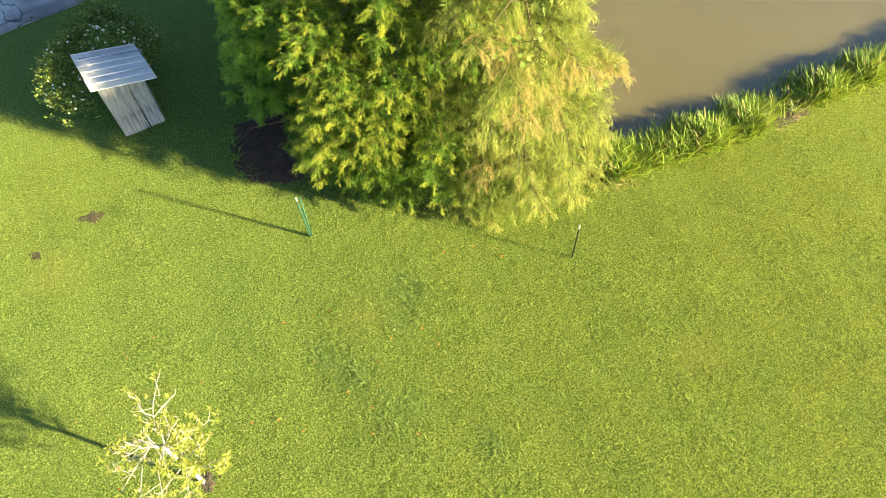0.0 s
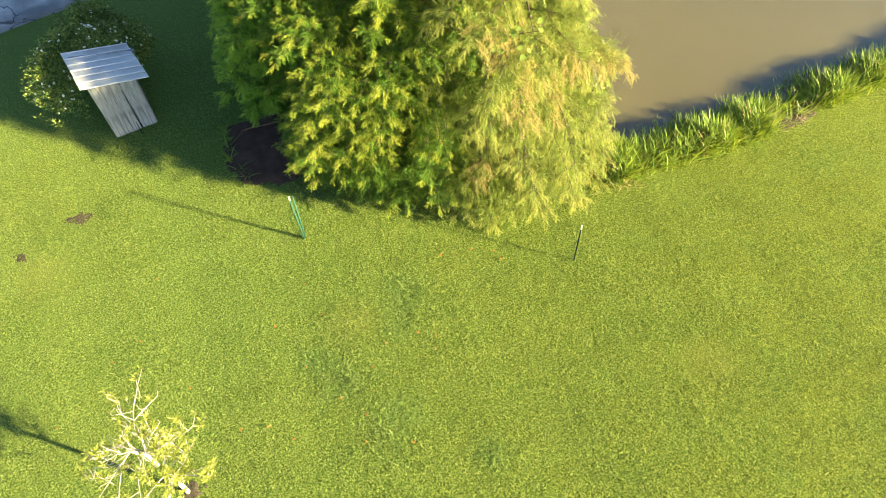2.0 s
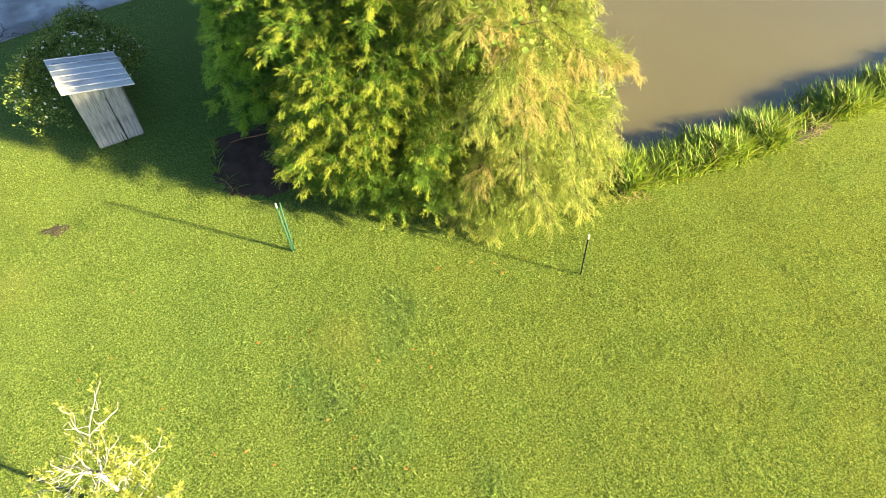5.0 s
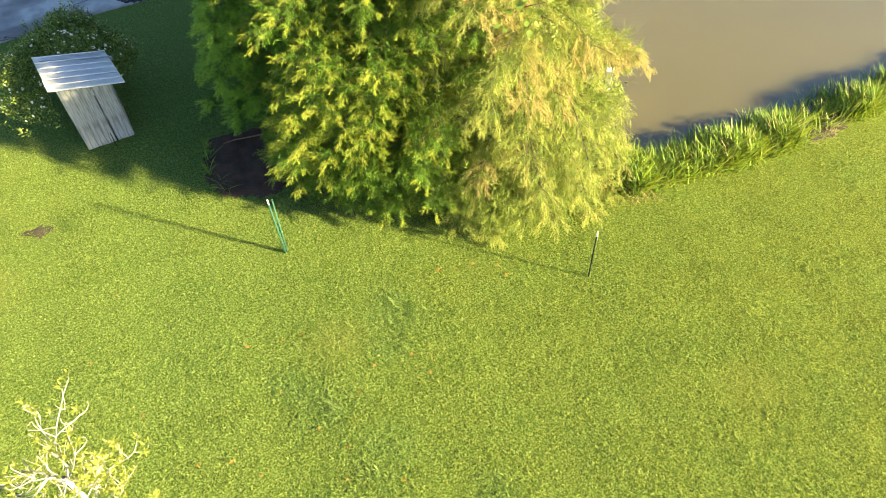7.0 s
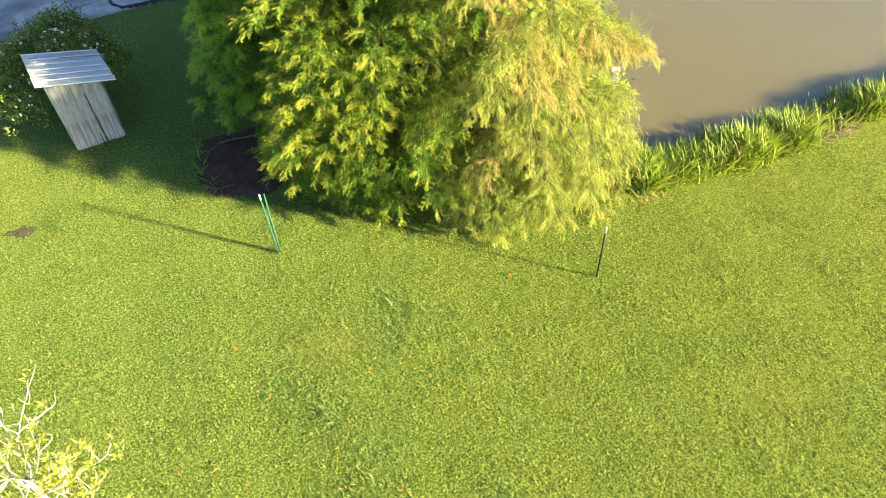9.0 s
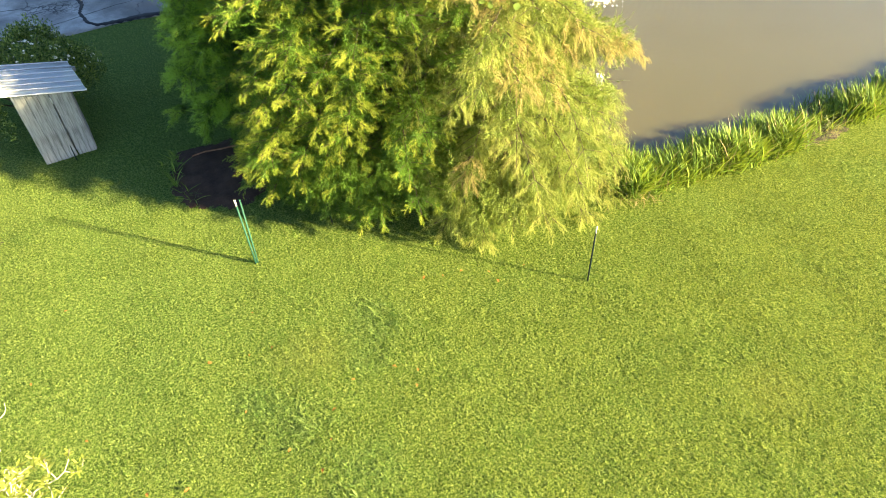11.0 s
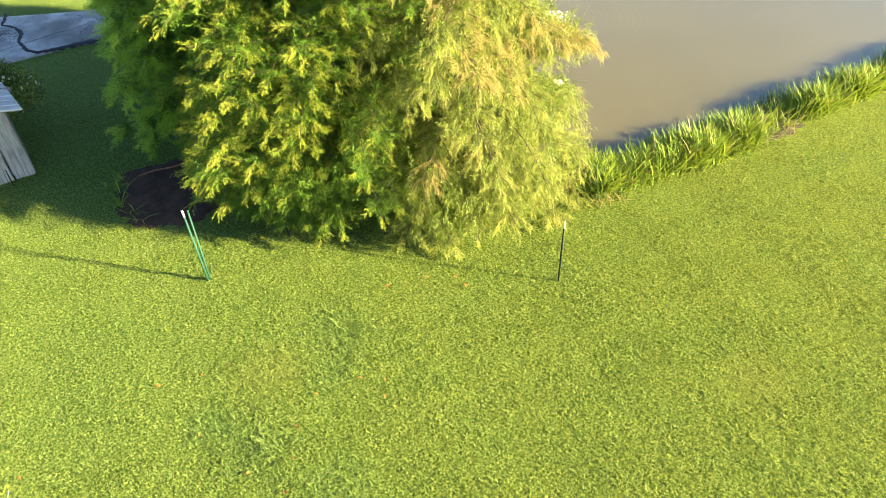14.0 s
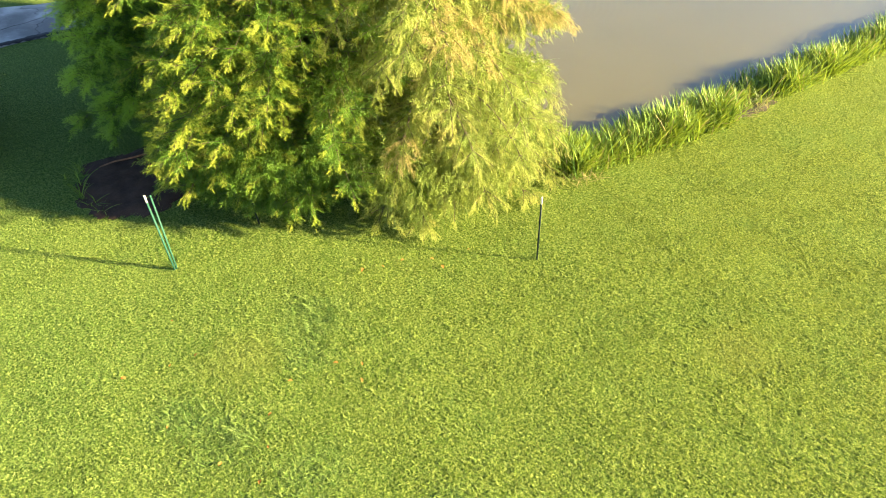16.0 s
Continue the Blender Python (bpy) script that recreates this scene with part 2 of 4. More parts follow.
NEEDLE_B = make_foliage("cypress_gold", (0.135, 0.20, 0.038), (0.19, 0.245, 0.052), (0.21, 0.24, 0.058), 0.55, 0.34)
TIP_B = make_foliage("cypress_lit_young_gold", (0.28, 0.335, 0.07), (0.35, 0.375, 0.095), (0.40, 0.36, 0.11), 0.56, 0.38)
RUST_B = make_foliage("cypress_rust", (0.37, 0.31, 0.11), (0.42, 0.345, 0.135), (0.44, 0.325, 0.13), 0.55, 0.35)
SHRUB = make_leaf("shrub_leaf", (0.035, 0.08, 0.02), (0.32, 0.39, 0.085), 0.2, 0.4, 0.75)
BIG_LEAF = make_leaf("vine_leaf", (0.12, 0.20, 0.04), (0.2, 0.28, 0.07), 0.35)
SAP_LEAF = make_leaf("yellow_green_leaf", (0.19, 0.25, 0.04), (0.35, 0.38, 0.10), 0.45)
REED = make_leaf("strap_leaf", (0.028, 0.09, 0.012), (0.26, 0.37, 0.06), 0.3, 0.5)
WEED = make_leaf("dark_weed", (0.025, 0.08, 0.02), (0.075, 0.15, 0.035), 0.3, 0.6)
PALE_GRASS = make_leaf("pale_grass", (0.11, 0.19, 0.05), (0.24, 0.32, 0.11), 0.3, 0.6)
DEAD = make_leaf("dead_strap_leaf", (0.30, 0.23, 0.11), (0.42, 0.35, 0.2), 0.2, 0.7)
RED_LEAF = make_leaf("fallen_leaf", (0.35, 0.09, 0.03), (0.40, 0.18, 0.05), 0.2, 0.6)
PETAL = make_leaf("white_petal", (0.84, 0.80, 0.64), (0.9, 0.87, 0.72), 0.2, 0.5)
BOARD, METAL = make_board(), make_metal()
GREEN_STEEL = make_paint("green_enamel", (0.018, 0.075, 0.055), 0.6)
DARK_STEEL = make_paint("dark_enamel", (0.012, 0.022, 0.02), 0.5, (0.05, 0.05, 0.045))
WHITE_PAINT = make_paint("white_paint", (0.62, 0.62, 0.60), 0.5, (0.6, 0.58, 0.55))
SEAM = make_paint("zinc_seam", (0.72, 0.72, 0.73), 0.45, (0.45, 0.44, 0.43))
FOAM = make_paint("white_foam", (0.85, 0.86, 0.87), 0.6, (0.7, 0.72, 0.74))


# ---- mesh tools ----
def raw_mesh(name, verts, faces, material, smooth=False):
    """Mesh from arrays; faces (n, 3) or (n, 4)."""
    verts, faces = np.asarray(verts, dtype=np.float32), np.asarray(faces, dtype=np.int32)
    me = bpy.data.meshes.new(name)
    me.vertices.add(len(verts))
    me.vertices.foreach_set("co", verts.ravel())
    k = faces.shape[1]
    me.loops.add(faces.size)
    me.loops.foreach_set("vertex_index", faces.ravel())
    me.polygons.add(len(faces))
    me.polygons.foreach_set("loop_start", np.arange(0, faces.size, k, dtype=np.int32))
    if smooth:
        me.polygons.foreach_set("use_smooth", np.ones(len(faces), dtype=bool))
    me.update()
    me.validate()
    me.materials.append(material)
    return me


def part(name, data, parent=None, label=""):
    """Links a mesh or a bmesh (with its material) as one object under a thing."""
    ob = new(name, data)
    if parent is not None:
        ob.parent = parent
    if label:
        tagged(ob, label)
    return ob


def bm_mesh(name, bm, material, smooth=False):
    me = bpy.data.meshes.new(name)
    bm.to_mesh(me)
    bm.free()
    if smooth:
        for p in me.polygons:
            p.use_smooth = True
    me.materials.append(material)
    return me


def anchor(name, x, y, z, rz=0):
    e = new(name)
    e.matrix_world = pose(x, y, z, 0, 0, rz)
    return e


def unit(v):
    return v / np.maximum(np.linalg.norm(v, axis=-1, keepdims=True), 1e-9)


def scatter(verts, faces, place, along, normal, size):
    """Copies of a small template: its y runs along, its z towards normal."""
    along = unit(along)
    side = unit(np.cross(along, normal))
    up = np.cross(side, along)
    r = np.stack([side, along, up], 2) * np.asarray(size).reshape(-1, 1, 1)
    v = np.einsum("kij,nj->kni", r, verts) + place[:, None, :]
    f = faces[None] + (np.arange(len(place)) * len(verts))[:, None, None]
    return v.reshape(-1, 3), f.reshape(-1, faces.shape[1])


def tube(points, radii, sides=7):
    """Tapered tube along points."""
    points, radii = np.asarray(points, float), np.asarray(radii, float)
    d = unit(np.gradient(points, axis=0))
    ref = np.array([0.31, 0.17, 0.93]) if abs(d[0][2]) < 0.8 else np.array([0.93, 0.2, 0.1])
    a = unit(np.cross(d, ref))
    b = np.cross(d, a)
    th = np.linspace(0, 2 * np.pi, sides, endpoint=False)
    ring = a[:, None, :] * np.cos(th)[None, :, None] + b[:, None, :] * np.sin(th)[None, :, None]
    v = (points[:, None, :] + ring * radii[:, None, None]).reshape(-1, 3)
    n, f = len(points), []
    for i in range(n - 1):
        for j in range(sides):
            k = (j + 1) % sides
            f.append((i * sides + j, i * sides + k, (i + 1) * sides + k, (i + 1) * sides + j))
    return v, np.array(f)


def join(*pieces):
    vs, fs, n = [], [], 0
    for v, f in pieces:
        vs.append(v)
        fs.append(f + n)
        n += len(v)
    return np.concatenate(vs), np.concatenate(fs)


def inside(poly, x, y):
    """Whether points lie in a polygon."""
    hit = np.zeros(np.shape(x), bool)
    for (x0, y0), (x1, y1) in zip(poly, poly[1:] + poly[:1]):
        cross = (y0 > y) != (y1 > y)
        hit ^= cross & (x < (x1 - x0) * (y - y0) / (y1 - y0 + 1e-12) + x0)
    return hit


def edge_distance(poly, x, y):
    best = np.full(np.shape(x), 1e9)
    for (x0, y0), (x1, y1) in zip(poly, poly[1:] + poly[:1]):
        dx, dy = x1 - x0, y1 - y0
        u = np.clip(((x - x0) * dx + (y - y0) * dy) / (dx * dx + dy * dy), 0, 1)
        best = np.minimum(best, np.hypot(x - x0 - u * dx, y - y0 - u * dy))
    return best


def wobble(x, y, f=1.0):
    return (np.sin(1.7 * f * x + 0.8 * f * y) + np.sin(2.9 * f * y - 1.3 * f * x + 1.0) + np.sin(4.3 * f * x + 3.1 * f * y + 2.0)) / 3


# ---- ground, pond, road ----
POND = [(2.35, 13.0), (3.5, 13.55), (5.2, 14.75), (6.6, 15.75), (8.1, 17.1), (10.0, 18.6), (12.2, 20.3), (20, 26), (26, 36), (15, 46),
        (0, 44), (-6, 33), (-5, 21), (-4.4, 16.6), (-3.0, 14.7), (-1.5, 14.0), (0.8, 13.8)]
ROAD_NEAR = [(-34, -8), (-22, 6.0), (-15.8, 13.2), (-14.2, 15.0), (-13.1, 16.1), (-12.0, 17.1), (-11.0, 17.75), (-8.5, 19.0), (-6.5, 21), (-8, 40)]
ROAD_FAR = [(-39, -4), (-26, 11), (-19.5, 17.0), (-16.6, 18.5), (-14.7, 19.05), (-13.3, 19.5), (-12.2, 20.1), (-11.0, 21.0), (-10.2, 23), (-12, 40)]
MUD_BED = [(-7.45, 11.45), (-7.2, 10.7), (-6.75, 10.0), (-5.9, 9.75), (-5.1, 10.1), (-4.6, 11.2), (-5.0, 12.2), (-6.3, 12.3)]
JOINT = [(-15.6, 19.0), (-15.3, 18.57), (-15.1, 18.16), (-14.56, 18.03), (-14.08, 17.62), (-13.82, 17.13), (-13.22, 16.64), (-12.84, 16.56), (-12.4, 16.86), (-11.9, 17.32), (-11.0, 17.86), (-9.5, 18.6)]
JOINT_WIDTH = (0.05, 0.06, 0.04, 0.07, 0.08, 0.06, 0.06, 0.07, 0.10, 0.12, 0.10, 0.08)
WATER_Z = -0.17


def ground_z(x, y):
    s = np.where(inside(POND, x, y), 1, -1) * edge_distance(POND, x, y)
    u = np.clip((s + 0.55) / 1.3, 0, 1)
    return -3.2 * u * u * (3 - 2 * u) * 0.3 - 2.3 * np.clip((s - 1.0) / 2.0, 0, 1) + 0.015 * wobble(x, y, 0.6)


def lawn():
    def axis(a, b, step, far):
        return np.unique(np.concatenate([-np.geomspace(1, far, 14)[::-1] + a, np.arange(a, b, step), np.geomspace(1, far, 14) + b]))
    xs, ys = axis(-18, 14, 0.2, 500), axis(0, 26, 0.2, 500)
    gx, gy = np.meshgrid(xs, ys)
    z = ground_z(gx, gy)
    n, m = len(xs), len(ys)
    i = (np.arange(m - 1)[:, None] * n + np.arange(n - 1)[None]).ravel()
    v = np.stack([gx.ravel(), gy.ravel(), z.ravel()], 1)
    ob = new("ground", raw_mesh("ground", v, np.stack([i, i + 1, i + n + 1, i + n], 1), TURF, True))
    tagged(ob, "mown yellow-green lawn running down to a pond", "lawn", kind="structure")


def water():
    cx, cy = 8.0, 28.0
    k = len(POND)
    rim = [(cx + (a - cx) * 1.12, cy + (b - cy) * 1.12) for a, b in POND]
    bm = bmesh.new()
    upper = [bm.verts.new((a, b, WATER_Z)) for a, b in rim]
    lower = [bm.verts.new((a, b, WATER_Z - 2.5)) for a, b in rim]
    bm.faces.new(upper)
    bm.faces.new(lower[::-1])
    for i in range(k):
        bm.faces.new((upper[i], lower[i], lower[(i + 1) % k], upper[(i + 1) % k]))
    bmesh.ops.recalc_face_normals(bm, faces=bm.faces[:])
    ob = new("water", bm_mesh("water", bm, WATER))
    tagged(ob, "murky khaki brown pond water with faint ripples", "pond", kind="structure")


def road():
    near, far, v, f = np.array(ROAD_NEAR, float), np.array(ROAD_FAR, float), [], []
    u = np.linspace(0, len(near) - 1, 120)
    k = np.arange(len(near))
    pn = np.stack([np.interp(u, k, near[:, 0]), np.interp(u, k, near[:, 1])], 1)
    pf = np.stack([np.interp(u, k, far[:, 0]), np.interp(u, k, far[:, 1])], 1)
    wob = 0.06 * wobble(pn[:, 0] * 3, pn[:, 1] * 3)
    pn = pn + wob[:, None]
    c = 9
    for i in range(len(u)):
        for j in range(c):
            w = (0.0, 0.004, 0.1, 0.3, 0.5, 0.7, 0.9, 0.996, 1.0)[j]
            p = pn[i] * (1 - w) + pf[i] * w
            top = 0.035 + 0.03 * math.sin(math.pi * w)
            v.append((p[0], p[1], -0.12 if j in (0, c - 1) else top))
    v = np.array(v).reshape(len(u), c, 3)
    for i in range(len(u) - 1):
        for j in range(c - 1):
            a = i * c + j
            f.append((a, a + 1, a + c + 1, a + c))
    ob = new("road", raw_mesh("road", v.reshape(-1, 3), np.array(f), ASPHALT, False))
    # crumbled joint where a later layer of asphalt ends
    line = np.array(JOINT)
    u = np.linspace(0, len(line) - 1, 90)
    k = np.arange(len(line))
    mid = np.stack([np.interp(u, k, line[:, 0]), np.interp(u, k, line[:, 1])], 1)
    rng = np.random.default_rng(5)
    mid += rng.normal(0, 0.012, mid.shape)
    side = np.gradient(mid, axis=0)
    side = np.stack([-side[:, 1], side[:, 0]], 1) / np.linalg.norm(side, axis=1)[:, None]
    wide = (np.interp(u, k, JOINT_WIDTH) * rng.uniform(0.6, 1.3, len(u)))[:, None]
    rows = [(mid - side * wide, 0.03), (mid - side * wide * 0.6, 0.075), (mid + side * wide * 0.6, 0.078), (mid + side * wide, 0.03)]
    jv = np.concatenate([np.column_stack([p, np.full(len(u), z)]) for p, z in rows])
    n = len(u)
    i = (np.arange(3)[:, None] * n + np.arange(n - 1)[None]).ravel()
    part("crumbled_joint", raw_mesh("crumbled_joint", jv, np.stack([i, i + 1, i + n + 1, i + n], 1), TAR), ob, "dark crumbled joint in the asphalt")
    tagged(ob, "old cracked grey asphalt lane with pale patches", "road", kind="structure")


def blob_patch(name, poly, material, label, category, height=0.03, step=0.09, seed=1):
    """A low uneven heap or patch of soil with a ragged outline."""
    p = np.array(poly)
    xs, ys = np.arange(p[:, 0].min(), p[:, 0].max() + step, step), np.arange(p[:, 1].min(), p[:, 1].max() + step, step)
    gx, gy = np.meshgrid(xs, ys)
    s = np.where(inside(poly, gx, gy), 1, -1) * edge_distance(poly, gx, gy) + 0.07 * wobble(gx + seed, gy, 3.0) + 0.06 * wobble(gx, gy - seed, 8.0)
    rng = np.random.default_rng(seed)
    z = ground_z(gx, gy) + np.clip(s / 0.2, -1, 1) * height + 0.6 * height * wobble(gx, gy + seed, 5.0) * (s > 0) + rng.normal(0, 0.25 * height, gx.shape) * (s > 0)
    z = np.where(s < -0.02, ground_z(gx, gy) - 0.03, z)
    n = len(xs)
    keep = np.where((s[:-1, :-1] > -0.15) & (s[1:, 1:] > -0.15))
    i = keep[0] * n + keep[1]
    v = np.stack([gx.ravel(), gy.ravel(), z.ravel()], 1)
    ob = new(name, raw_mesh(name, v, np.stack([i, i + 1, i + n + 1, i + n], 1), material, True))
    return tagged(ob, label, category, kind="structure")


lawn()
water()
road()
blob_patch("mulch_bed", MUD_BED, MUD, "dark wet mulch bed in the shade of the cypress", "soil", 0.045, seed=2)
BARE = [([(-9.95, 7.75), (-9.6, 7.6), (-9.3, 7.85), (-9.45, 8.15), (-9.8, 8.05)], 3), ([(-10.56, 6.55), (-10.36, 6.38), (-10.2, 6.58), (-10.4, 6.7)], 4)]
for poly, k in BARE:
    blob_patch("bare_patch", poly, EARTH, "ragged patch of bare brown soil in the lawn", "soil", 0.012, 0.06, k)
SHORE_BARE = [(6.2, 14.35), (6.85, 14.75), (7.5, 15.4), (7.2, 15.55), (6.5, 15.0), (6.1, 14.6)]
blob_patch("bank_soil", SHORE_BARE, DRY, "bare soil between the strap-leaved clumps on the bank", "soil", 0.02, 0.08, 5)


# ---- grass ----
def grass():
    rng = np.random.default_rng(11)
    n = 2150000
    x, y = rng.uniform(-15.5, 12.5, n), rng.uniform(0.2, 20.0, n)
    near = np.hypot(x - 0.5, y - 7.0)
    keep = rng.random(n) < np.clip(1.25 - near / 13.0, 0.25, 1.0) * np.clip((y - 0.2) / 1.6, 0, 1) * np.clip((12.5 - x) / 2.5, 0, 1)
    # thinner towards the south and the sides, fading over a few metres
    inner = np.minimum(np.minimum(y - 1.1 - 0.25 * (x + 8), x + 8.6 + 0.667 * (y - 1.5)), 9.2 + 0.23 * (y - 5.6) - x)
    keep &= rng.random(n) < np.clip(1.0 + inner / 3.5, 0.3, 1)
    keep &= ~inside(POND, x, y) & (edge_distance(POND, x, y) > 0.25) & ~inside(ROAD_NEAR + ROAD_FAR[::-1], x, y)
    keep &= ~(inside(MUD_BED, x, y) & (edge_distance(MUD_BED, x, y) + 0.12 * wobble(x, y, 4.0) > 0.3 * rng.random(n) ** 2) & (rng.random(n) < 0.97))
    for poly, k in BARE:
        keep &= ~(inside(poly, x, y) & (rng.random(n) < 0.45 * np.clip(0.15 + edge_distance(poly, x, y) / 0.13 + 0.4 * wobble(x, y, 9.0), 0, 1)))
    keep &= ~(inside(SHORE_BARE, x, y) & (rng.random(n) < 0.6))
    x, y = x[keep], y[keep]
    k = len(x)
    # blades of one tuft lean the same way and share their height
    cell, table = 0.055, rng.random((4, 512, 512))
    jx, jy = x + 0.03 * np.sin(41 * y), y + 0.03 * np.sin(43 * x)
    tuft = table[:, np.floor(jx / cell).astype(int) % 512, np.floor(jy / cell).astype(int) % 512]
    lush = np.clip(0.6 * wobble(x, y, 1.4) + 0.4 * wobble(x + 5, y, 3.3), -1, 1)
    for px, py, r in LUSH:
        lush += 1.5 * np.exp(-((x - px) ** 2 + (y - py) ** 2) / (0.5 * r * r))
    tilt = np.clip(0.18 + 0.3 * tuft[1] + rng.normal(0, 0.19, k), 0.03, 1.2)
    az = 2 * np.pi * tuft[0] + rng.normal(0, 1.1, k)
    along = np.stack([np.cos(az) * np.cos(tilt), np.sin(az) * np.cos(tilt), np.sin(tilt)], 1)
    normal = np.stack([-np.cos(az) * np.sin(tilt), -np.sin(az) * np.sin(tilt), np.cos(tilt)], 1) + rng.normal(0, 0.3, (k, 3))
    size = rng.uniform(0.03, 0.056, k) * (1 + 0.2 * lush) * (0.75 + 0.5 * tuft[2])
    place = np.stack([x, y, ground_z(x, y) - 0.004 + 0.010 * tuft[3]], 1)
    tv = np.array([(0.12, 0, 0), (0.05, 1, 0), (-0.12, 0.2, 0)])
    v, f = scatter(tv, np.array([(0, 1, 2)]), place, along, normal, size)
    ob = new("grass", raw_mesh("grass", v, f, GRASS))
    tagged(ob, "broad-bladed yellow-green lawn grass", "grass", kind="stuff")


# ---- cypress trees ----
def spray(seed, pairs, length, leaf, width, ranks=2):
    """One feathery frond: a rachis with slender leaflets on both sides and, with three ranks, along its upper side."""
    rng = np.random.default_rng(seed)
    n = 2 * pairs
    u = np.linspace(0, 1, n + 1)
    v = [(0.03 * length * math.sin(3 * a + seed), a * length, -0.14 * a * a * length) for a in u]
    f = []
    for i in range(pairs):
        a = v[2 * i]
        for s in (-1, 1) if ranks == 2 or i % 2 else (-1, 1, 0):
            grow = leaf * (0.55 + 0.75 * math.sin(math.pi * min(1, 0.25 + 0.7 * (i + 0.6) / pairs))) * rng.uniform(0.65, 1.25)
            lean = rng.uniform(0.55, 1.1)
            rise = rng.uniform(-0.3, 0.25) if s else 0.8
            v.append((a[0] + s * math.sin(lean) * grow, a[1] + math.cos(lean) * grow, a[2] + rise * grow))
            f.append((2 * i, 2 * i + 1, len(v) - 1))
    k = len(v)
    v += [(width, length * 0.96, -0.13 * length), (0, length + leaf, -0.2 * length)]
    f.append((n, k, k + 1))
    return np.array(v), np.array(f)


def plume(rng, base, d, length, sag, hang, frond, pitch):
    """Fronds along one leafy branch end: places, directions, normals, sizes and how far out they sit."""
    m = max(4, int(length / pitch))
    u, k = np.repeat(np.linspace(0.1, 1.0, m), 3), np.tile((-1.0, 1.0, 0.0), m)
    side = unit(np.cross(d, (0.0, 0.0, 1.0)))
    upper = np.cross(side, d)
    spread = rng.uniform(0.25, 1.45, 3 * m) * (1 - 0.4 * u)
    down = np.array([0, 0, 1.0])
    q = base + d * length * u[:, None] - down * (sag * length * u ** 2)[:, None] + rng.normal(0, 0.03, (3 * m, 3))
    al = (d - down * (2 * sag * u)[:, None]) * np.cos(spread)[:, None] + side * (k * np.sin(spread))[:, None]
    al += upper * np.where(k == 0, 0.85 * np.sin(spread), rng.normal(0.05, 0.38, 3 * m))[:, None] - down * (hang * rng.uniform(0.5, 1.3, 3 * m))[:, None]
    return q, al, upper + rng.normal(0, 0.3, (3 * m, 3)), frond * (1.1 - 0.45 * u) * rng.uniform(0.55, 1.25, 3 * m), u


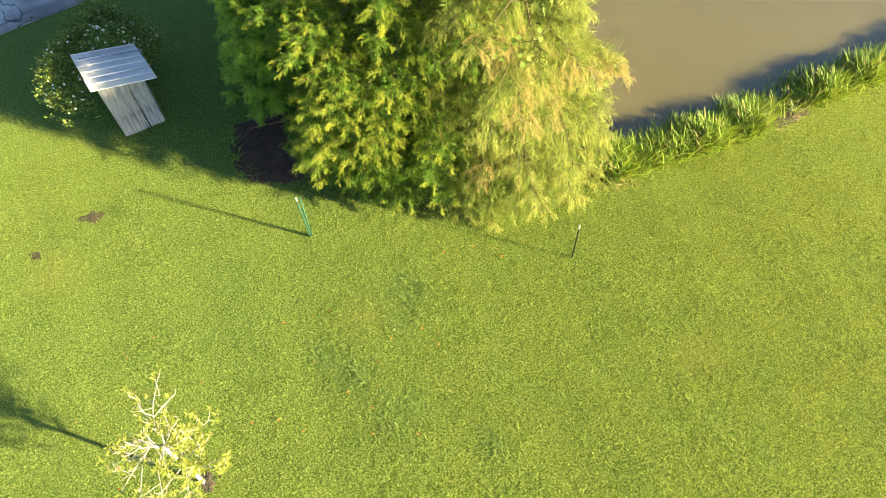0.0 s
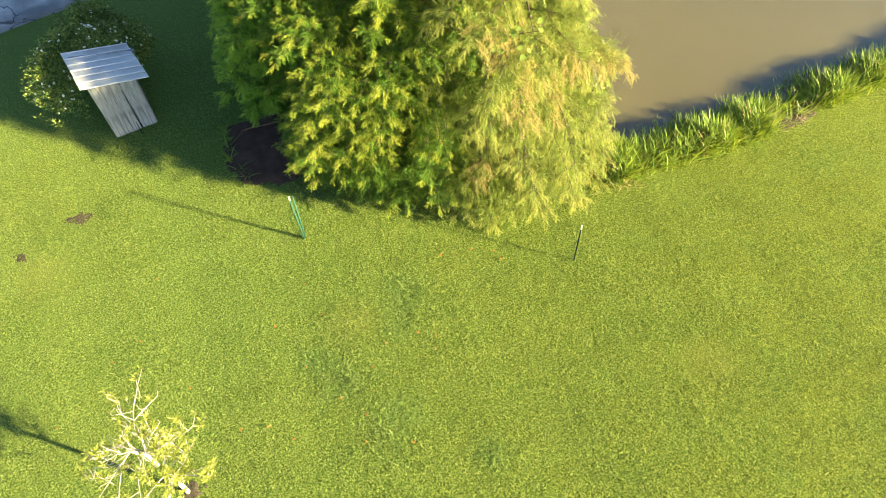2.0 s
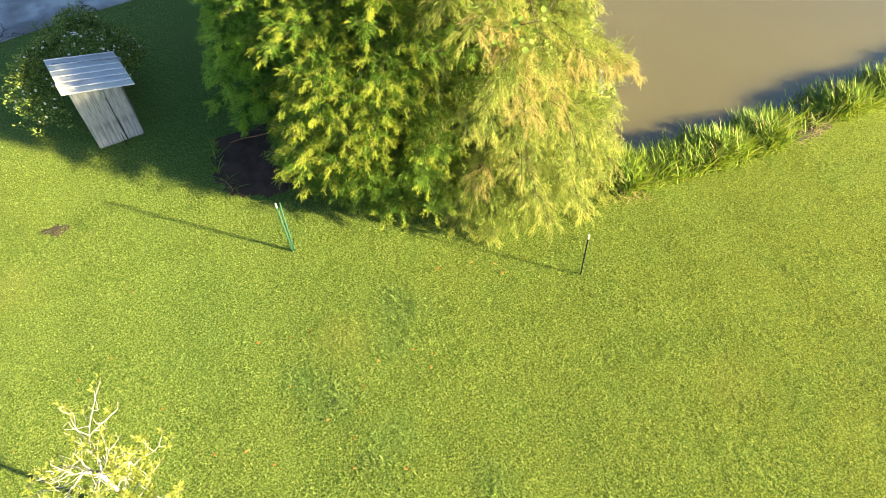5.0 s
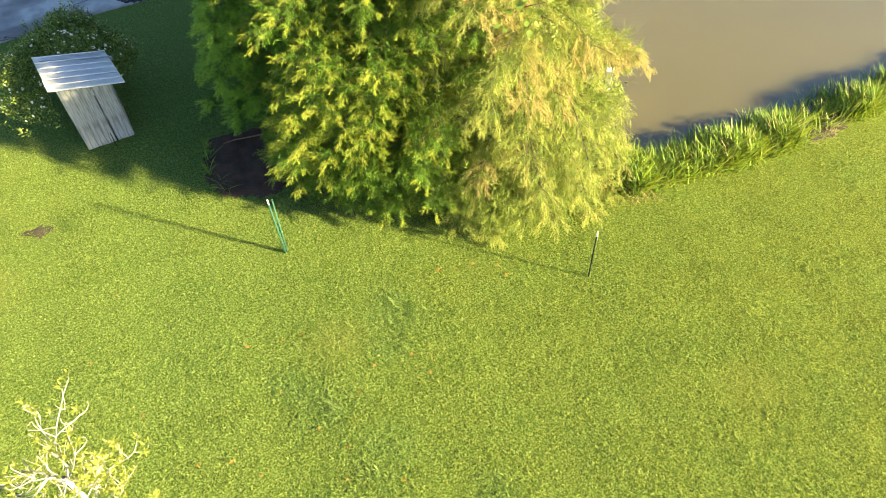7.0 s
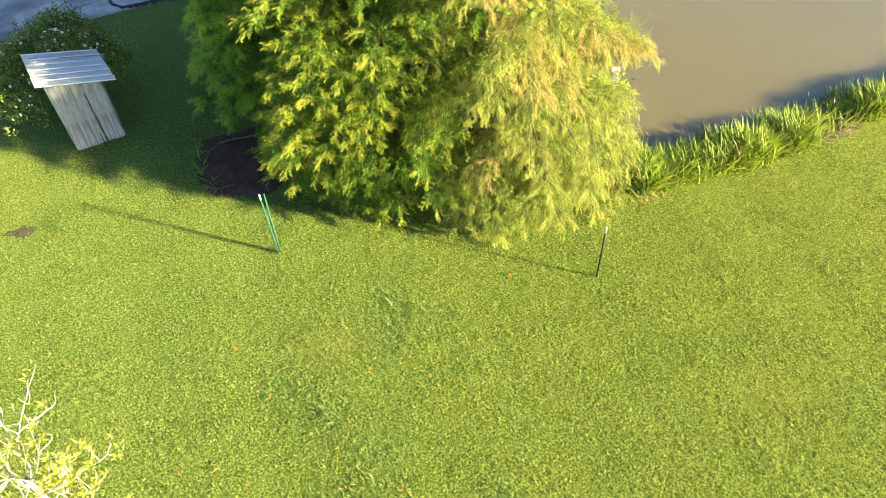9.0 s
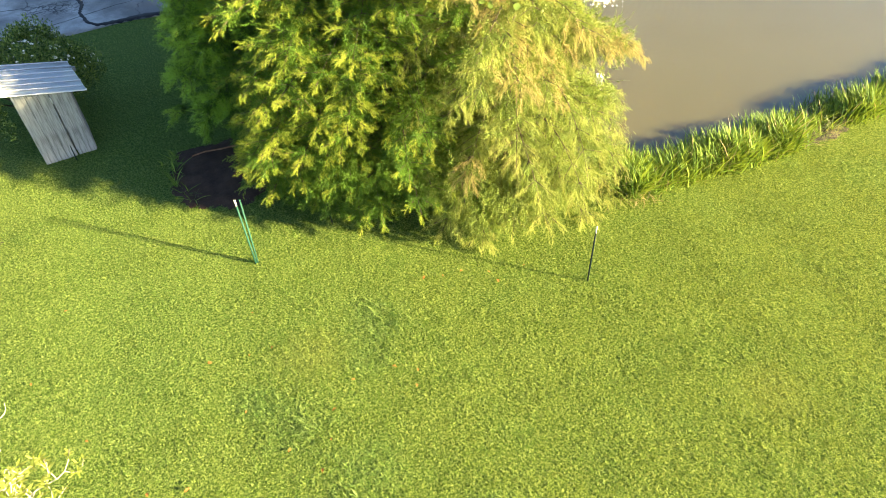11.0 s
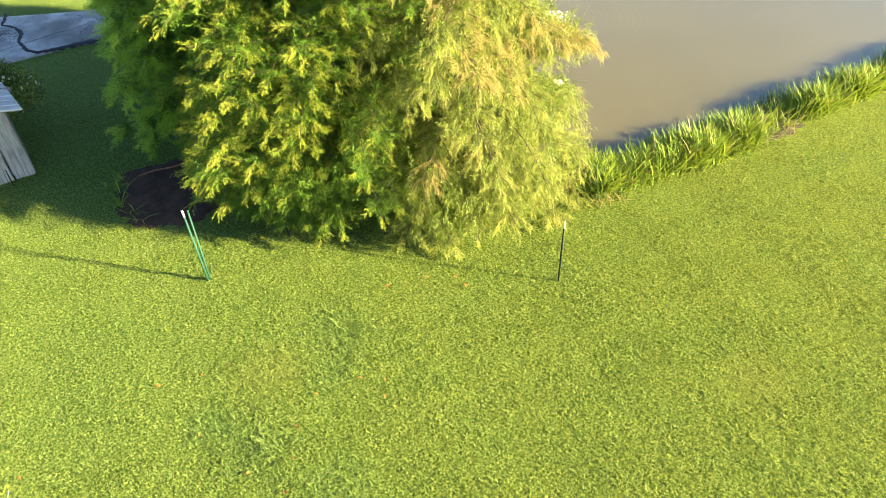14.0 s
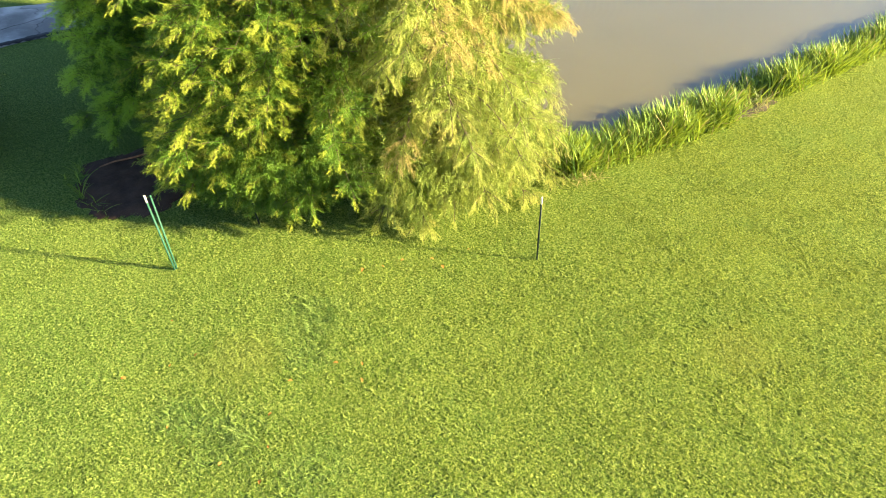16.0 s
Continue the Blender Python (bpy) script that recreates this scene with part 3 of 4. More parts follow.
def cypress(name, x0, y0, height, west, east, front, back, seed, materials, frond, label, limbs=70, hang=0.1, sag=0.25, low=0.6, size=1.0, thick=0.42,
            tips=(), rust=(), waist=((0, 1), (9, 1)), hem=0, nape=0.2, round_top=1.9, dense=4, lift=0.0, shade_fill=0, pale=0.42):
    """A feathery tree down to the ground: trunk, limbs in a spiral and limbs to given tips, leafy plumes along them, an
    inner crown coloured darker for its shade.
    """
    rng, fill = np.random.default_rng(seed), np.random.default_rng(seed + 100)
    ground = float(ground_z(np.array(x0), np.array(y0))) - 0.05
    tree = anchor(name, x0, y0, ground)
    zs = np.linspace(0, height, 14)
    trunk = np.stack([0.12 * np.sin(zs * 0.7 + seed), 0.10 * np.sin(zs * 0.5), zs], 1)
    v, f = tube(trunk, 0.30 * (1 - zs / height) ** 0.8 + 0.12 * np.exp(-zs * 2.0) + 0.012, 12)
    part("trunk", raw_mesh("trunk", v, f, BARK, True), tree, "fluted grey-brown trunk")
    rows, coarse, fringe, twigs = {"crown": [], "young_growth": [], "turning_growth": []}, [], [], []
    rust = [np.array(p) - (x0, y0, ground) for p in rust]
    up = np.array([0, 0, 1.0])
    for i in range(limbs + len(tips)):
        own = i >= limbs
        if own:
            end = np.array(tips[i - limbs], float) - (x0, y0, ground)
            phi, reach = math.atan2(end[1], end[0]), math.hypot(end[0], end[1]) - 0.22
            rise, drop = 0.22, 0.34
            z = max(0.5, end[2] + (drop - rise) * reach)
        else:
            w = (i + 0.5) / limbs
            z = low + (height - 0.25 - low) * (0.62 * w + 0.38 * w ** 1.8)
            phi = i * 2.39996 + rng.normal(0, 0.2)
            c, s = math.cos(phi), math.sin(phi)
            prof = max(0.05, 1 - (z / height) ** round_top) ** 0.8
            lump = 1 + 0.10 * math.sin(3 * phi + z * 1.3 + seed) + min(0.08, rng.normal(0, 0.07))
            reach = prof * lump / (abs(c / (east if c > 0 else west)) ** 2.8 + abs(s / (front if s < 0 else back)) ** 2.8) ** (1 / 2.8)
            if c > 0:
                reach *= 1 - c * (1 - np.interp(z, *zip(*waist)))
            rise, drop = 0.20 + 0.2 * rng.random(), (0.26 + 0.3 * rng.random()) * (1.1 - 0.5 * z / height)
        c, s = math.cos(phi), math.sin(phi)
        d = np.array([c, s, 0.0])
        u = np.linspace(0, 1, 9)[:, None]
        pts = np.array([0, 0, z]) + d * reach * u + up * reach * (rise * u - drop * u * u)
        pts[:, 2] = np.maximum(pts[:, 2], low * 0.6)
        pts += np.array([-s, c, 0]) * reach * 0.06 * np.sin(u * math.pi * (1 if own else 1.27)) * math.sin(seed + i)
        lv, lf = tube(pts, (0.05 * (1 - u[:, 0]) ** 1.6 + 0.004) * (0.4 + reach / 3.0) * thick, 6)
        part("limb", raw_mesh("limb", lv, lf, BARK, True), tree)
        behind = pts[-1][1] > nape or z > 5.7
        # inner foliage; its darker colour stands for the shade in the crown
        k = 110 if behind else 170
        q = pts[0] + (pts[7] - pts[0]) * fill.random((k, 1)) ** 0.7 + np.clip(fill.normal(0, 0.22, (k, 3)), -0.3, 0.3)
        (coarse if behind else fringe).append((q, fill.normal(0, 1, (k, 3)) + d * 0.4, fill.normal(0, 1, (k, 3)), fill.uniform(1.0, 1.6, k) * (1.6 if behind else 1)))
        ends = [(pts[7], unit(pts[8] - pts[6]), 0.42 * size if own else 0.5 * size)]
        for sd in np.linspace(0.42, 0.9, 3 if behind else dense + 1 if own else dense):
            at = np.array([np.interp(sd, u[:, 0], pts[:, a]) for a in range(3)])
            for sign in (-1, 1):
                ang = phi + sign * rng.uniform(0.5, 1.15)
                ends.append((at, unit(np.array([math.cos(ang), math.sin(ang), rng.uniform(-0.3, 0.25) + lift])), size * rng.uniform(0.3, 0.55) * (1.25 - 0.35 * sd)))
        for at, dd, ln in ends:
            q, al, nm, sz, out = plume(rng, at, dd, ln, sag * rng.uniform(0.6, 1.4), hang, 1.0, 0.13 if behind else 0.036)
            tip = at + dd * ln - up * sag * ln
            twigs.append((at, (at + tip) / 2 + up * 0.03 * ln, tip))
            if behind:
                coarse.append((q, al, nm, sz * 1.7))
                continue
            # the outer part of a plume takes the colour that imitates light on it
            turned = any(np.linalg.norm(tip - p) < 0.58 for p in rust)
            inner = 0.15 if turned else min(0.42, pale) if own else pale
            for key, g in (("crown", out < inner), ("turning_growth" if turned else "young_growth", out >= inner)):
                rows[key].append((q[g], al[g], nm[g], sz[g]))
    # unseen rear foliage, added to keep the sun off the road
    if shade_fill:
        q = np.stack([fill.uniform(-1.6, 1.6, shade_fill), fill.uniform(0.4, 5.2, shade_fill), fill.uniform(0.6, 6.5, shade_fill)], 1)
        coarse.append((q, fill.normal(0, 1, (shade_fill, 3)), fill.normal(0, 1, (shade_fill, 3)), fill.uniform(2.0, 3.0, shade_fill)))
    if hem:
        ang, frac = fill.normal(-1.57, 0.6, hem), fill.uniform(0.6, 0.95, hem)
        c, s = np.cos(ang), np.sin(ang)
        r = frac / np.sqrt((c / east) ** 2 + (s / front) ** 2)
        q = np.stack([c * r, s * r, fill.uniform(0.5, 1.5, hem)], 1)
        fringe.append((q, fill.normal(0, 0.8, (hem, 3)) + np.stack([c, s, -0.6 + 0 * c], 1), fill.normal(0, 1, (hem, 3)), fill.uniform(0.9, 1.4, hem)))

    def mesh(m, title, text, *groups):
        pieces = []
        for found, kw in groups:
            pl, al, nm, sz = (np.concatenate([r[k] for r in found]) for k in range(4))
            pl[:, 2] = np.maximum(pl[:, 2], 0.25)
            pick = rng.integers(0, 4, len(pl))
            for k in range(4):
                tv, tf = spray(seed * 10 + k, **kw)
                g = pick == k
                pieces.append(scatter(tv, tf, pl[g], al[g], nm[g], sz[g]))
        v, f = join(*pieces)
        v[:, 2] = np.maximum(v[:, 2], 0.06)
        part(title, raw_mesh(title, v, f, m), tree, text)

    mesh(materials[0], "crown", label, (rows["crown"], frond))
    mesh(materials[1], "young_growth", "young sprays at the branch tips, painted paler as if lit", (rows["young_growth"], frond))
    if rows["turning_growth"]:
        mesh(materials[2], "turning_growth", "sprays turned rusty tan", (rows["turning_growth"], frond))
    mesh(materials[0], "inner_crown", "dense inner foliage, coloured darker for the shade within",
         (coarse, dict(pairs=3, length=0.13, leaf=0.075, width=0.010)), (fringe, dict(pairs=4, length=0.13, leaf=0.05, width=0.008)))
    v, f = join(*[tube(t, [0.010, 0.007, 0.003], 3) for t in twigs])
    tagged(part("branchwork", raw_mesh("branchwork", v, f, BARK), tree), kind="stuff")
    return tree


FROND_A = dict(pairs=7, length=0.15, leaf=0.042, width=0.006, ranks=3)
FROND_B = dict(pairs=10, length=0.18, leaf=0.036, width=0.005)
FROND_C = dict(pairs=5, length=0.19, leaf=0.066, width=0.012, ranks=3)
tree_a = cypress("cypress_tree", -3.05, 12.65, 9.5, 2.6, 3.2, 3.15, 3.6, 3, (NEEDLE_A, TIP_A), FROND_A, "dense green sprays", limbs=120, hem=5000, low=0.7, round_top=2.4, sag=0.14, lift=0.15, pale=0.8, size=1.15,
                 tips=[(-4.35, 9.95, 4.30), (-3.75, 10.2, 4.16), (-3.38, 10.5, 3.43), (-2.77, 10.6, 3.88), (-4.19, 9.9, 2.88), (-4.55, 9.6, 2.11), (-4.08, 9.2, 1.94),
                       (-3.15, 9.8, 1.32), (-4.35, 9.4, 0.70), (-1.70, 9.8, 3.22), (-2.53, 9.75, 2.86), (-1.95, 9.65, 0.62), (-3.98, 10.25, 3.08), (-3.41, 9.6, 0.62),
                       (-1.32, 10.1, 1.71), (-2.24, 9.67, 2.19), (-2.50, 10.4, 4.92), (-1.68, 10.4, 4.15), (-2.12, 10.6, 4.71), (-2.6, 9.6, 1.0), (-4.95, 9.95, 0.75), (-4.8, 10.4, 1.4), (-4.9, 10.6, 2.2), (-3.6, 9.4, 3.0), (-4.25, 9.45, 2.6), (-3.0, 9.35, 2.4),
                       (-3.4, 9.5, 3.6), (-4.6, 9.35, 1.4), (-2.6, 9.45, 2.0), (-2.2, 9.6, 3.7), (-3.5, 9.3, 1.7), (-4.1, 9.35, 2.5),
                       (-3.9, 9.3, 2.15), (-4.3, 9.5, 3.0), (-3.3, 9.4, 2.75), (-2.9, 9.5, 3.25), (-4.0, 9.7, 3.6), (-2.4, 9.45, 2.5), (-3.7, 9.4, 1.1), (-4.7, 9.6, 1.0), (-5.2, 10.1, 0.9), (-5.15, 10.5, 1.5), (-5.1, 9.9, 0.55), (-5.3, 10.8, 2.1)])
tagged(tree_a, "large green bald cypress with drooping yellow-tipped sprays beside the pond", "tree", "cypresses by the pond")
tree_b = cypress("cypress_tree", -0.15, 12.6, 9.0, 2.0, 2.5, 3.15, 3.2, 8, (NEEDLE_B, TIP_B, RUST_B), FROND_B, "feathery golden-green foliage", limbs=92,
                 hang=0.38, sag=0.4, low=0.4, size=0.98, hem=2600, dense=5, round_top=2.3, nape=0.9, waist=((0, 1), (2.2, 1), (2.9, 0.82), (3.3, 0.5), (5.5, 0.54), (9, 1)),
                 tips=[(-0.33, 11.2, 3.82), (0.42, 10.85, 3.45), (1.47, 11.35, 3.66), (2.42, 12.4, 3.0), (-0.78, 9.66, 2.93), (0.46, 9.76, 3.35), (-0.44, 9.67, 1.51),
                       (2.12, 11.85, 1.28), (0.48, 9.79, 0.4), (1.31, 10.4, 1.3), (2.3, 11.6, 0.5), (0.96, 10.4, 0.5), (-0.75, 9.55, 0.6), (0.94, 11.2, 3.0),
                       (0.98, 10.4, 2.69), (0.0, 10.1, 2.16), (-0.48, 10.5, 4.51), (2.0, 12.2, 3.1), (1.9, 11.2, 2.2), (2.45, 12.75, 2.85), (2.2, 12.5, 3.0), (2.3, 12.1, 2.0)],
                 rust=[(-0.48, 10.5, 4.51), (-0.33, 11.2, 3.82), (0.42, 10.85, 3.45), (2.42, 12.4, 3.0), (2.0, 12.2, 3.1), (2.2, 12.5, 3.0), (1.47, 11.35, 3.66), (0.94, 11.2, 3.0), (0.46, 9.76, 3.35), (-0.44, 9.67, 1.51), (-0.1, 9.6, 1.3)])
tagged(tree_b, "feathery golden-green bald cypress turning rust, overhanging the pond", "tree", "cypresses by the pond")
# deep back, rear tips and rear filling are unseen, added to shade the road
tree_c = cypress("cypress_tree", -5.5, 13.85, 9.2, 2.3, 3.0, 3.1, 5.5, 14, (NEEDLE_C, TIP_C), FROND_C, "deep green sprays with shade put into their colour", limbs=104, hang=0.08, sag=0.18, lift=0.12, low=0.9,
                 size=1.1, nape=1.4, shade_fill=11500, pale=0.3, tips=[(-6.22, 10.5, 2.19), (-6.15, 10.7, 1.36), (-6.66, 12.1, 2.0), (-6.7, 11.5, 3.4), (-6.9, 12.3, 2.9), (-5.6, 10.6, 2.9), (-5.9, 10.5, 3.5), (-6.4, 10.9, 2.8), (-6.9, 11.7, 1.7), (-7.5, 13.0, 4.0), (-7.4, 12.6, 3.3), (-7.4, 13.4, 2.8), (-7.6, 13.6, 4.6), (-6.3, 10.8, 1.0), (-7.1, 12.8, 3.6), (-6.5, 11.2, 4.2), (-5.5, 17.5, 2.0), (-5.4, 17.9, 2.8), (-5.2, 18.3, 2.3),
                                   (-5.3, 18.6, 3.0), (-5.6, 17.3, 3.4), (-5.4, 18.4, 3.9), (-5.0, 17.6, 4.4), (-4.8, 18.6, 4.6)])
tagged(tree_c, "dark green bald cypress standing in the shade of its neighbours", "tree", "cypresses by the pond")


# ---- leaf shapes ----
def leaf_shape(width, cup=0.06, fold=0.08):
    """A pointed oval leaf, one unit long, folded along its rib."""
    v, f = [], []
    steps = (0.0, 0.22, 0.5, 0.78, 1.0)
    half = (0.08, 0.75, 1.0, 0.66, 0.0)
    for y, h in zip(steps, half):
        z = -cup * 4 * (y - 0.5) ** 2
        v += [(-h * width / 2, y, z + fold * h * width), (0, y, z), (h * width / 2, y, z + fold * h * width)]
    for i in range(4):
        a = i * 3
        f += [(a, a + 1, a + 4, a + 3), (a + 1, a + 2, a + 5, a + 4)]
    return np.array(v), np.array(f)


def strap(width, segments=4):
    """A long strap leaf that narrows to its tip, arching over."""
    v, f = [], []
    for i in range(segments + 1):
        u = i / segments
        w = width * (0.65 + 0.7 * u - 1.33 * u ** 3)
        z = -0.34 * u * u
        v += [(-w / 2, u, z + 0.12 * w), (0, u, z), (w / 2, u, z + 0.12 * w)]
    for i in range(segments):
        a = i * 3
        f += [(a, a + 1, a + 4, a + 3), (a + 1, a + 2, a + 5, a + 4)]
    return np.array(v), np.array(f)


def fan(rng, k, x, y, z, low, high, lean, bias=(0, 0)):
    """Places and directions of upright leaves that lean outwards."""
    az = rng.uniform(0, 2 * np.pi, k)
    ln = np.abs(rng.normal(0, lean, k))
    al = np.stack([np.cos(az) * ln + bias[0], np.sin(az) * ln + bias[1], np.ones(k)], 1)
    nm = np.stack([-np.cos(az) - bias[0], -np.sin(az) - bias[1], 0.35 + 0 * az], 1)
    return np.stack([x, y, z], 1), al, nm, rng.uniform(low, high, k)


# ---- strap-leaved margin of the pond ----
BANK = [(2.55, 11.75), (4.1, 12.75), (5.6, 13.72), (6.4, 14.45), (7.5, 15.5), (9.4, 17.0), (10.74, 18.1), (13.0, 20.1), (16.5, 22.8)]


def bank_point(u):
    b = np.array(BANK)
    ln = np.concatenate([[0], np.cumsum(np.hypot(*np.diff(b, axis=0).T))])
    return np.interp(u, ln, b[:, 0]), np.interp(u, ln, b[:, 1])


def reeds():
    rng = np.random.default_rng(21)
    n = 24000
    u = rng.uniform(0, 17.0, n)
    clump = 0.5 + 0.5 * np.sin(u * 3.1 + 1.3 * np.sin(u * 1.7))
    x, y = bank_point(u)
    off = rng.uniform(0.0, 1.4, n) ** 0.9
    gap = (u > 4.45) & (u < 6.15)
    keep = (rng.random(n) < 0.55 + 0.45 * clump) & ~(gap & (off < 0.55) & (rng.random(n) < 0.9)) & ~((u > 6.6) & (off > 1.15))
    u, x, y, off, clump = u[keep], x[keep], y[keep], off[keep], clump[keep]
    x, y = x - 0.57 * off + rng.normal(0, 0.05, len(x)), y + 0.82 * off + rng.normal(0, 0.05, len(x))
    z = np.maximum(ground_z(x, y), -0.5)
    p, al, nm, sz = fan(rng, len(x), x, y, z, 0.45, 0.82, 0.45, (0.0, -0.1))
    sz *= 0.78 + 0.2 * clump
    dead = rng.random(len(x)) < 0.05
    tv, tf = strap(0.048, 3)
    for name, mask, m, label in (("reeds", ~dead, REED, "dense bright green strap-leaved plants along the pond bank"),
                                 ("dead_leaves", dead, DEAD, "dry straw-coloured strap leaves among the green ones")):
        v, f = scatter(tv, tf, p[mask], al[mask], nm[mask], sz[mask])
        tagged(new(name, raw_mesh(name, v, f, m, True)), label, "reeds", kind="stuff")
    k = 60
    x, y = rng.normal(2.75, 0.16, k), rng.normal(11.9, 0.12, k)
    p, al, nm, sz = fan(rng, k, x, y, 0.03 + 0 * x, 0.2, 0.45, 3.0)
    v, f = scatter(tv * np.array([0.8, 1, 0.3]), tf, p, al, nm, sz)
    v[:, 2] = np.maximum(v[:, 2], 0.015)
    tagged(new("dry_litter", raw_mesh("dry_litter", v, f, DEAD)), "heap of dry straw-coloured leaves beside the cypress", "leaf litter", kind="stuff")
    k = 170
    x, y = rng.uniform(6.1, 7.5, k), rng.uniform(14.2, 15.7, k)
    ok = inside(SHORE_BARE, x, y) | (edge_distance(SHORE_BARE, x, y) < 0.12)
    x, y = x[ok], y[ok]
    p, al, nm, sz = fan(rng, len(x), x, y, ground_z(x, y) + 0.03, 0.12, 0.36, 2.6)
    v, f = scatter(tv * np.array([0.7, 1, 0.3]), tf, p, al, nm, sz)
    tagged(new("dry_litter", raw_mesh("dry_litter", v, f, DEAD)), "dry straw-coloured leaves strewn over the bare bank", "leaf litter", kind="stuff")


def strap_clump(x, y, k, low, high, lean, seed, material, label, width=0.05, name="strap_plant"):
    rng = np.random.default_rng(seed)
    z = float(ground_z(np.array(x), np.array(y)))
    tv, tf = strap(width)
    p, al, nm, sz = fan(rng, k, rng.normal(0, 0.05, k), rng.normal(0, 0.05, k), np.zeros(k), low, high, lean)
    v, f = scatter(tv, tf, p, al, nm, sz)
    v[:, 2] = np.maximum(v[:, 2], 0.01)
    ob = new(name, raw_mesh(name, v, f, material, True))
    ob.location = (x, y, z)
    return tagged(ob, label, "plant")


reeds()
PALE_STRAP = make_leaf("pale_strap_leaf", (0.22, 0.27, 0.12), (0.33, 0.36, 0.2), 0.3, 0.45)
strap_clump(6.95, 15.3, 22, 0.22, 0.42, 1.1, 31, PALE_STRAP, "pale grey-green strap-leaved clump on the bare bank", 0.07)
for i, (x, y, k) in enumerate([(-7.3, 11.15, 9), (-7.1, 10.75, 11), (-6.85, 10.35, 13), (-6.5, 10.15, 9), (-7.55, 10.9, 6), (-6.25, 10.0, 7)]):
    tagged(strap_clump(x, y, k, 0.25, 0.5, 0.8, 40 + i, REED, "small strap-leaved plant at the edge of the mulch bed", 0.05), group="plants at the mulch bed")


# ---- flowering shrub ----
def clear_of_hut(x, y, z):
    """Whether a place lies outside the board hut and its roof."""
    c, s = math.cos(radians(44.5)), math.sin(radians(44.5))
    u, v = c * (x + 10.05) + s * (y - 10.41), c * (y - 10.41) - s * (x + 10.05)
    return ~((u > -0.3) & (u < 1.45) & (v > -0.3) & (v < np.where(z > 1.3, 1.42, 1.3)) & (z < 2.3))


def shrub():
    rng = np.random.default_rng(51)
    bush = anchor("flowering_shrub", -11.4, 12.16, 0)
    rx, ry, h = 1.26, 1.72, 1.78
    for i in range(16):
        a, r = i * 2.4, 0.25 + 0.5 * rng.random()
        tip = np.array([math.cos(a) * rx * r, math.sin(a) * ry * r, h * (0.8 - 0.35 * r)])
        u = np.linspace(0, 1, 6)[:, None]
        pts = np.array([math.cos(a) * 0.12, math.sin(a) * 0.12, -0.03]) * (1 - u) + tip * u + np.array([0, 0, 0.25]) * np.sin(u * math.pi)
        v, f = tube(pts, 0.028 * (1 - 0.75 * u[:, 0]), 5)
        part("stem", raw_mesh("stem", v, f, BARK, True), bush)
    n = 3300
    d = unit(rng.normal(0, 1, (n, 3)) + np.array([0, 0, 0.35]))
    d[:, 2] = np.where(d[:, 2] < -0.25, -d[:, 2], d[:, 2])
    lump = 1 + 0.14 * np.sin(3.1 * np.arctan2(d[:, 1], d[:, 0]) + 2 * d[:, 2]) + rng.normal(0, 0.09, n)
    rad = (lump * rng.uniform(0.55, 1.0, n) ** 0.35)[:, None]
    c = d * rad * np.array([rx, ry, h * 0.58]) + np.array([0, 0, h * 0.47])
    c[:, 2] = np.maximum(c[:, 2], 0.12)
    # long shoots that stand out above the crown
    for i in range(13):
        a, r = rng.uniform(0, 6.28), rng.uniform(0.1, 0.8)
        foot = np.array([math.cos(a) * rx * r, math.sin(a) * ry * r, h * (0.93 - 0.35 * r * r)])
        tip = foot + np.array([math.cos(a) * 0.2, math.sin(a) * 0.2, rng.uniform(0.25, 0.42)])
        v, f = tube(np.array([foot - (0, 0, 0.3), (foot + tip) / 2 - (0, 0, 0.02), tip]), [0.009, 0.007, 0.004], 4)
        part("stem", raw_mesh("stem", v, f, BARK, True), bush)
        c = np.concatenate([c, foot + (tip - foot) * np.linspace(0.2, 1, 7)[:, None] + rng.normal(0, 0.03, (7, 3))])
    c = c[clear_of_hut(c[:, 0] - 11.4, c[:, 1] + 12.16, c[:, 2])]
    n, m = len(c), 11
    d = unit(c - np.array([0, 0, h * 0.47]))
    p = np.repeat(c, m, 0) + rng.normal(0, 0.045, (n * m, 3))
    al = np.repeat(d, m, 0) * 0.7 + rng.normal(0, 0.75, (n * m, 3)) + np.array([0, 0, 0.25])
    nm = np.repeat(d, m, 0) + np.array([0, 0, 0.6]) + rng.normal(0, 0.4, (n * m, 3))
    tv = np.array([(0, 0, 0), (-0.24, 0.45, 0.03), (0, 0.5, -0.03), (0.24, 0.45, 0.03), (0, 1, 0)])
    v, f = scatter(tv, np.array([(0, 2, 1), (0, 3, 2), (1, 2, 4), (2, 3, 4)]), p, al, nm, rng.uniform(0.045, 0.08, n * m))
    part("foliage", raw_mesh("foliage", v, f, SHRUB), bush, "small dark glossy leaves")
    tagged(bush, "rounded dark green shrub dotted with white flowers behind the board hut", "shrub")
    # flowers: five cupped petals round a centre
    pv, pf = leaf_shape(0.75, 0.1, 0.1)
    shapes = []
    for k in range(3):
        al = np.array([(math.cos(i * 1.2566 + k), math.sin(i * 1.2566 + k), 0.35 + 0.15 * k) for i in range(5)])
        v, f = scatter(pv, pf, al * 0.004, al, np.tile((0.0, 0.0, 1.0), (5, 1)), np.full(5, 0.042 + 0.006 * k))
        shapes.append(raw_mesh("flower", v, f, PETAL, True))
    done = 0
    while done < 150:
        dd = unit(rng.normal(0, 1, 3) + np.array([0.55, -0.15, 0.55]))
        if dd[2] < -0.05:
            continue
        lp = 1 + 0.14 * math.sin(3.1 * math.atan2(dd[1], dd[0]) + 2 * dd[2])
        pos = dd * lp * 1.03 * np.array([rx, ry, h * 0.58]) + np.array([0, 0, h * 0.47])
        if pos[2] < 0.2 or not clear_of_hut(pos[0] - 11.4, pos[1] + 12.16, pos[2]):
            continue
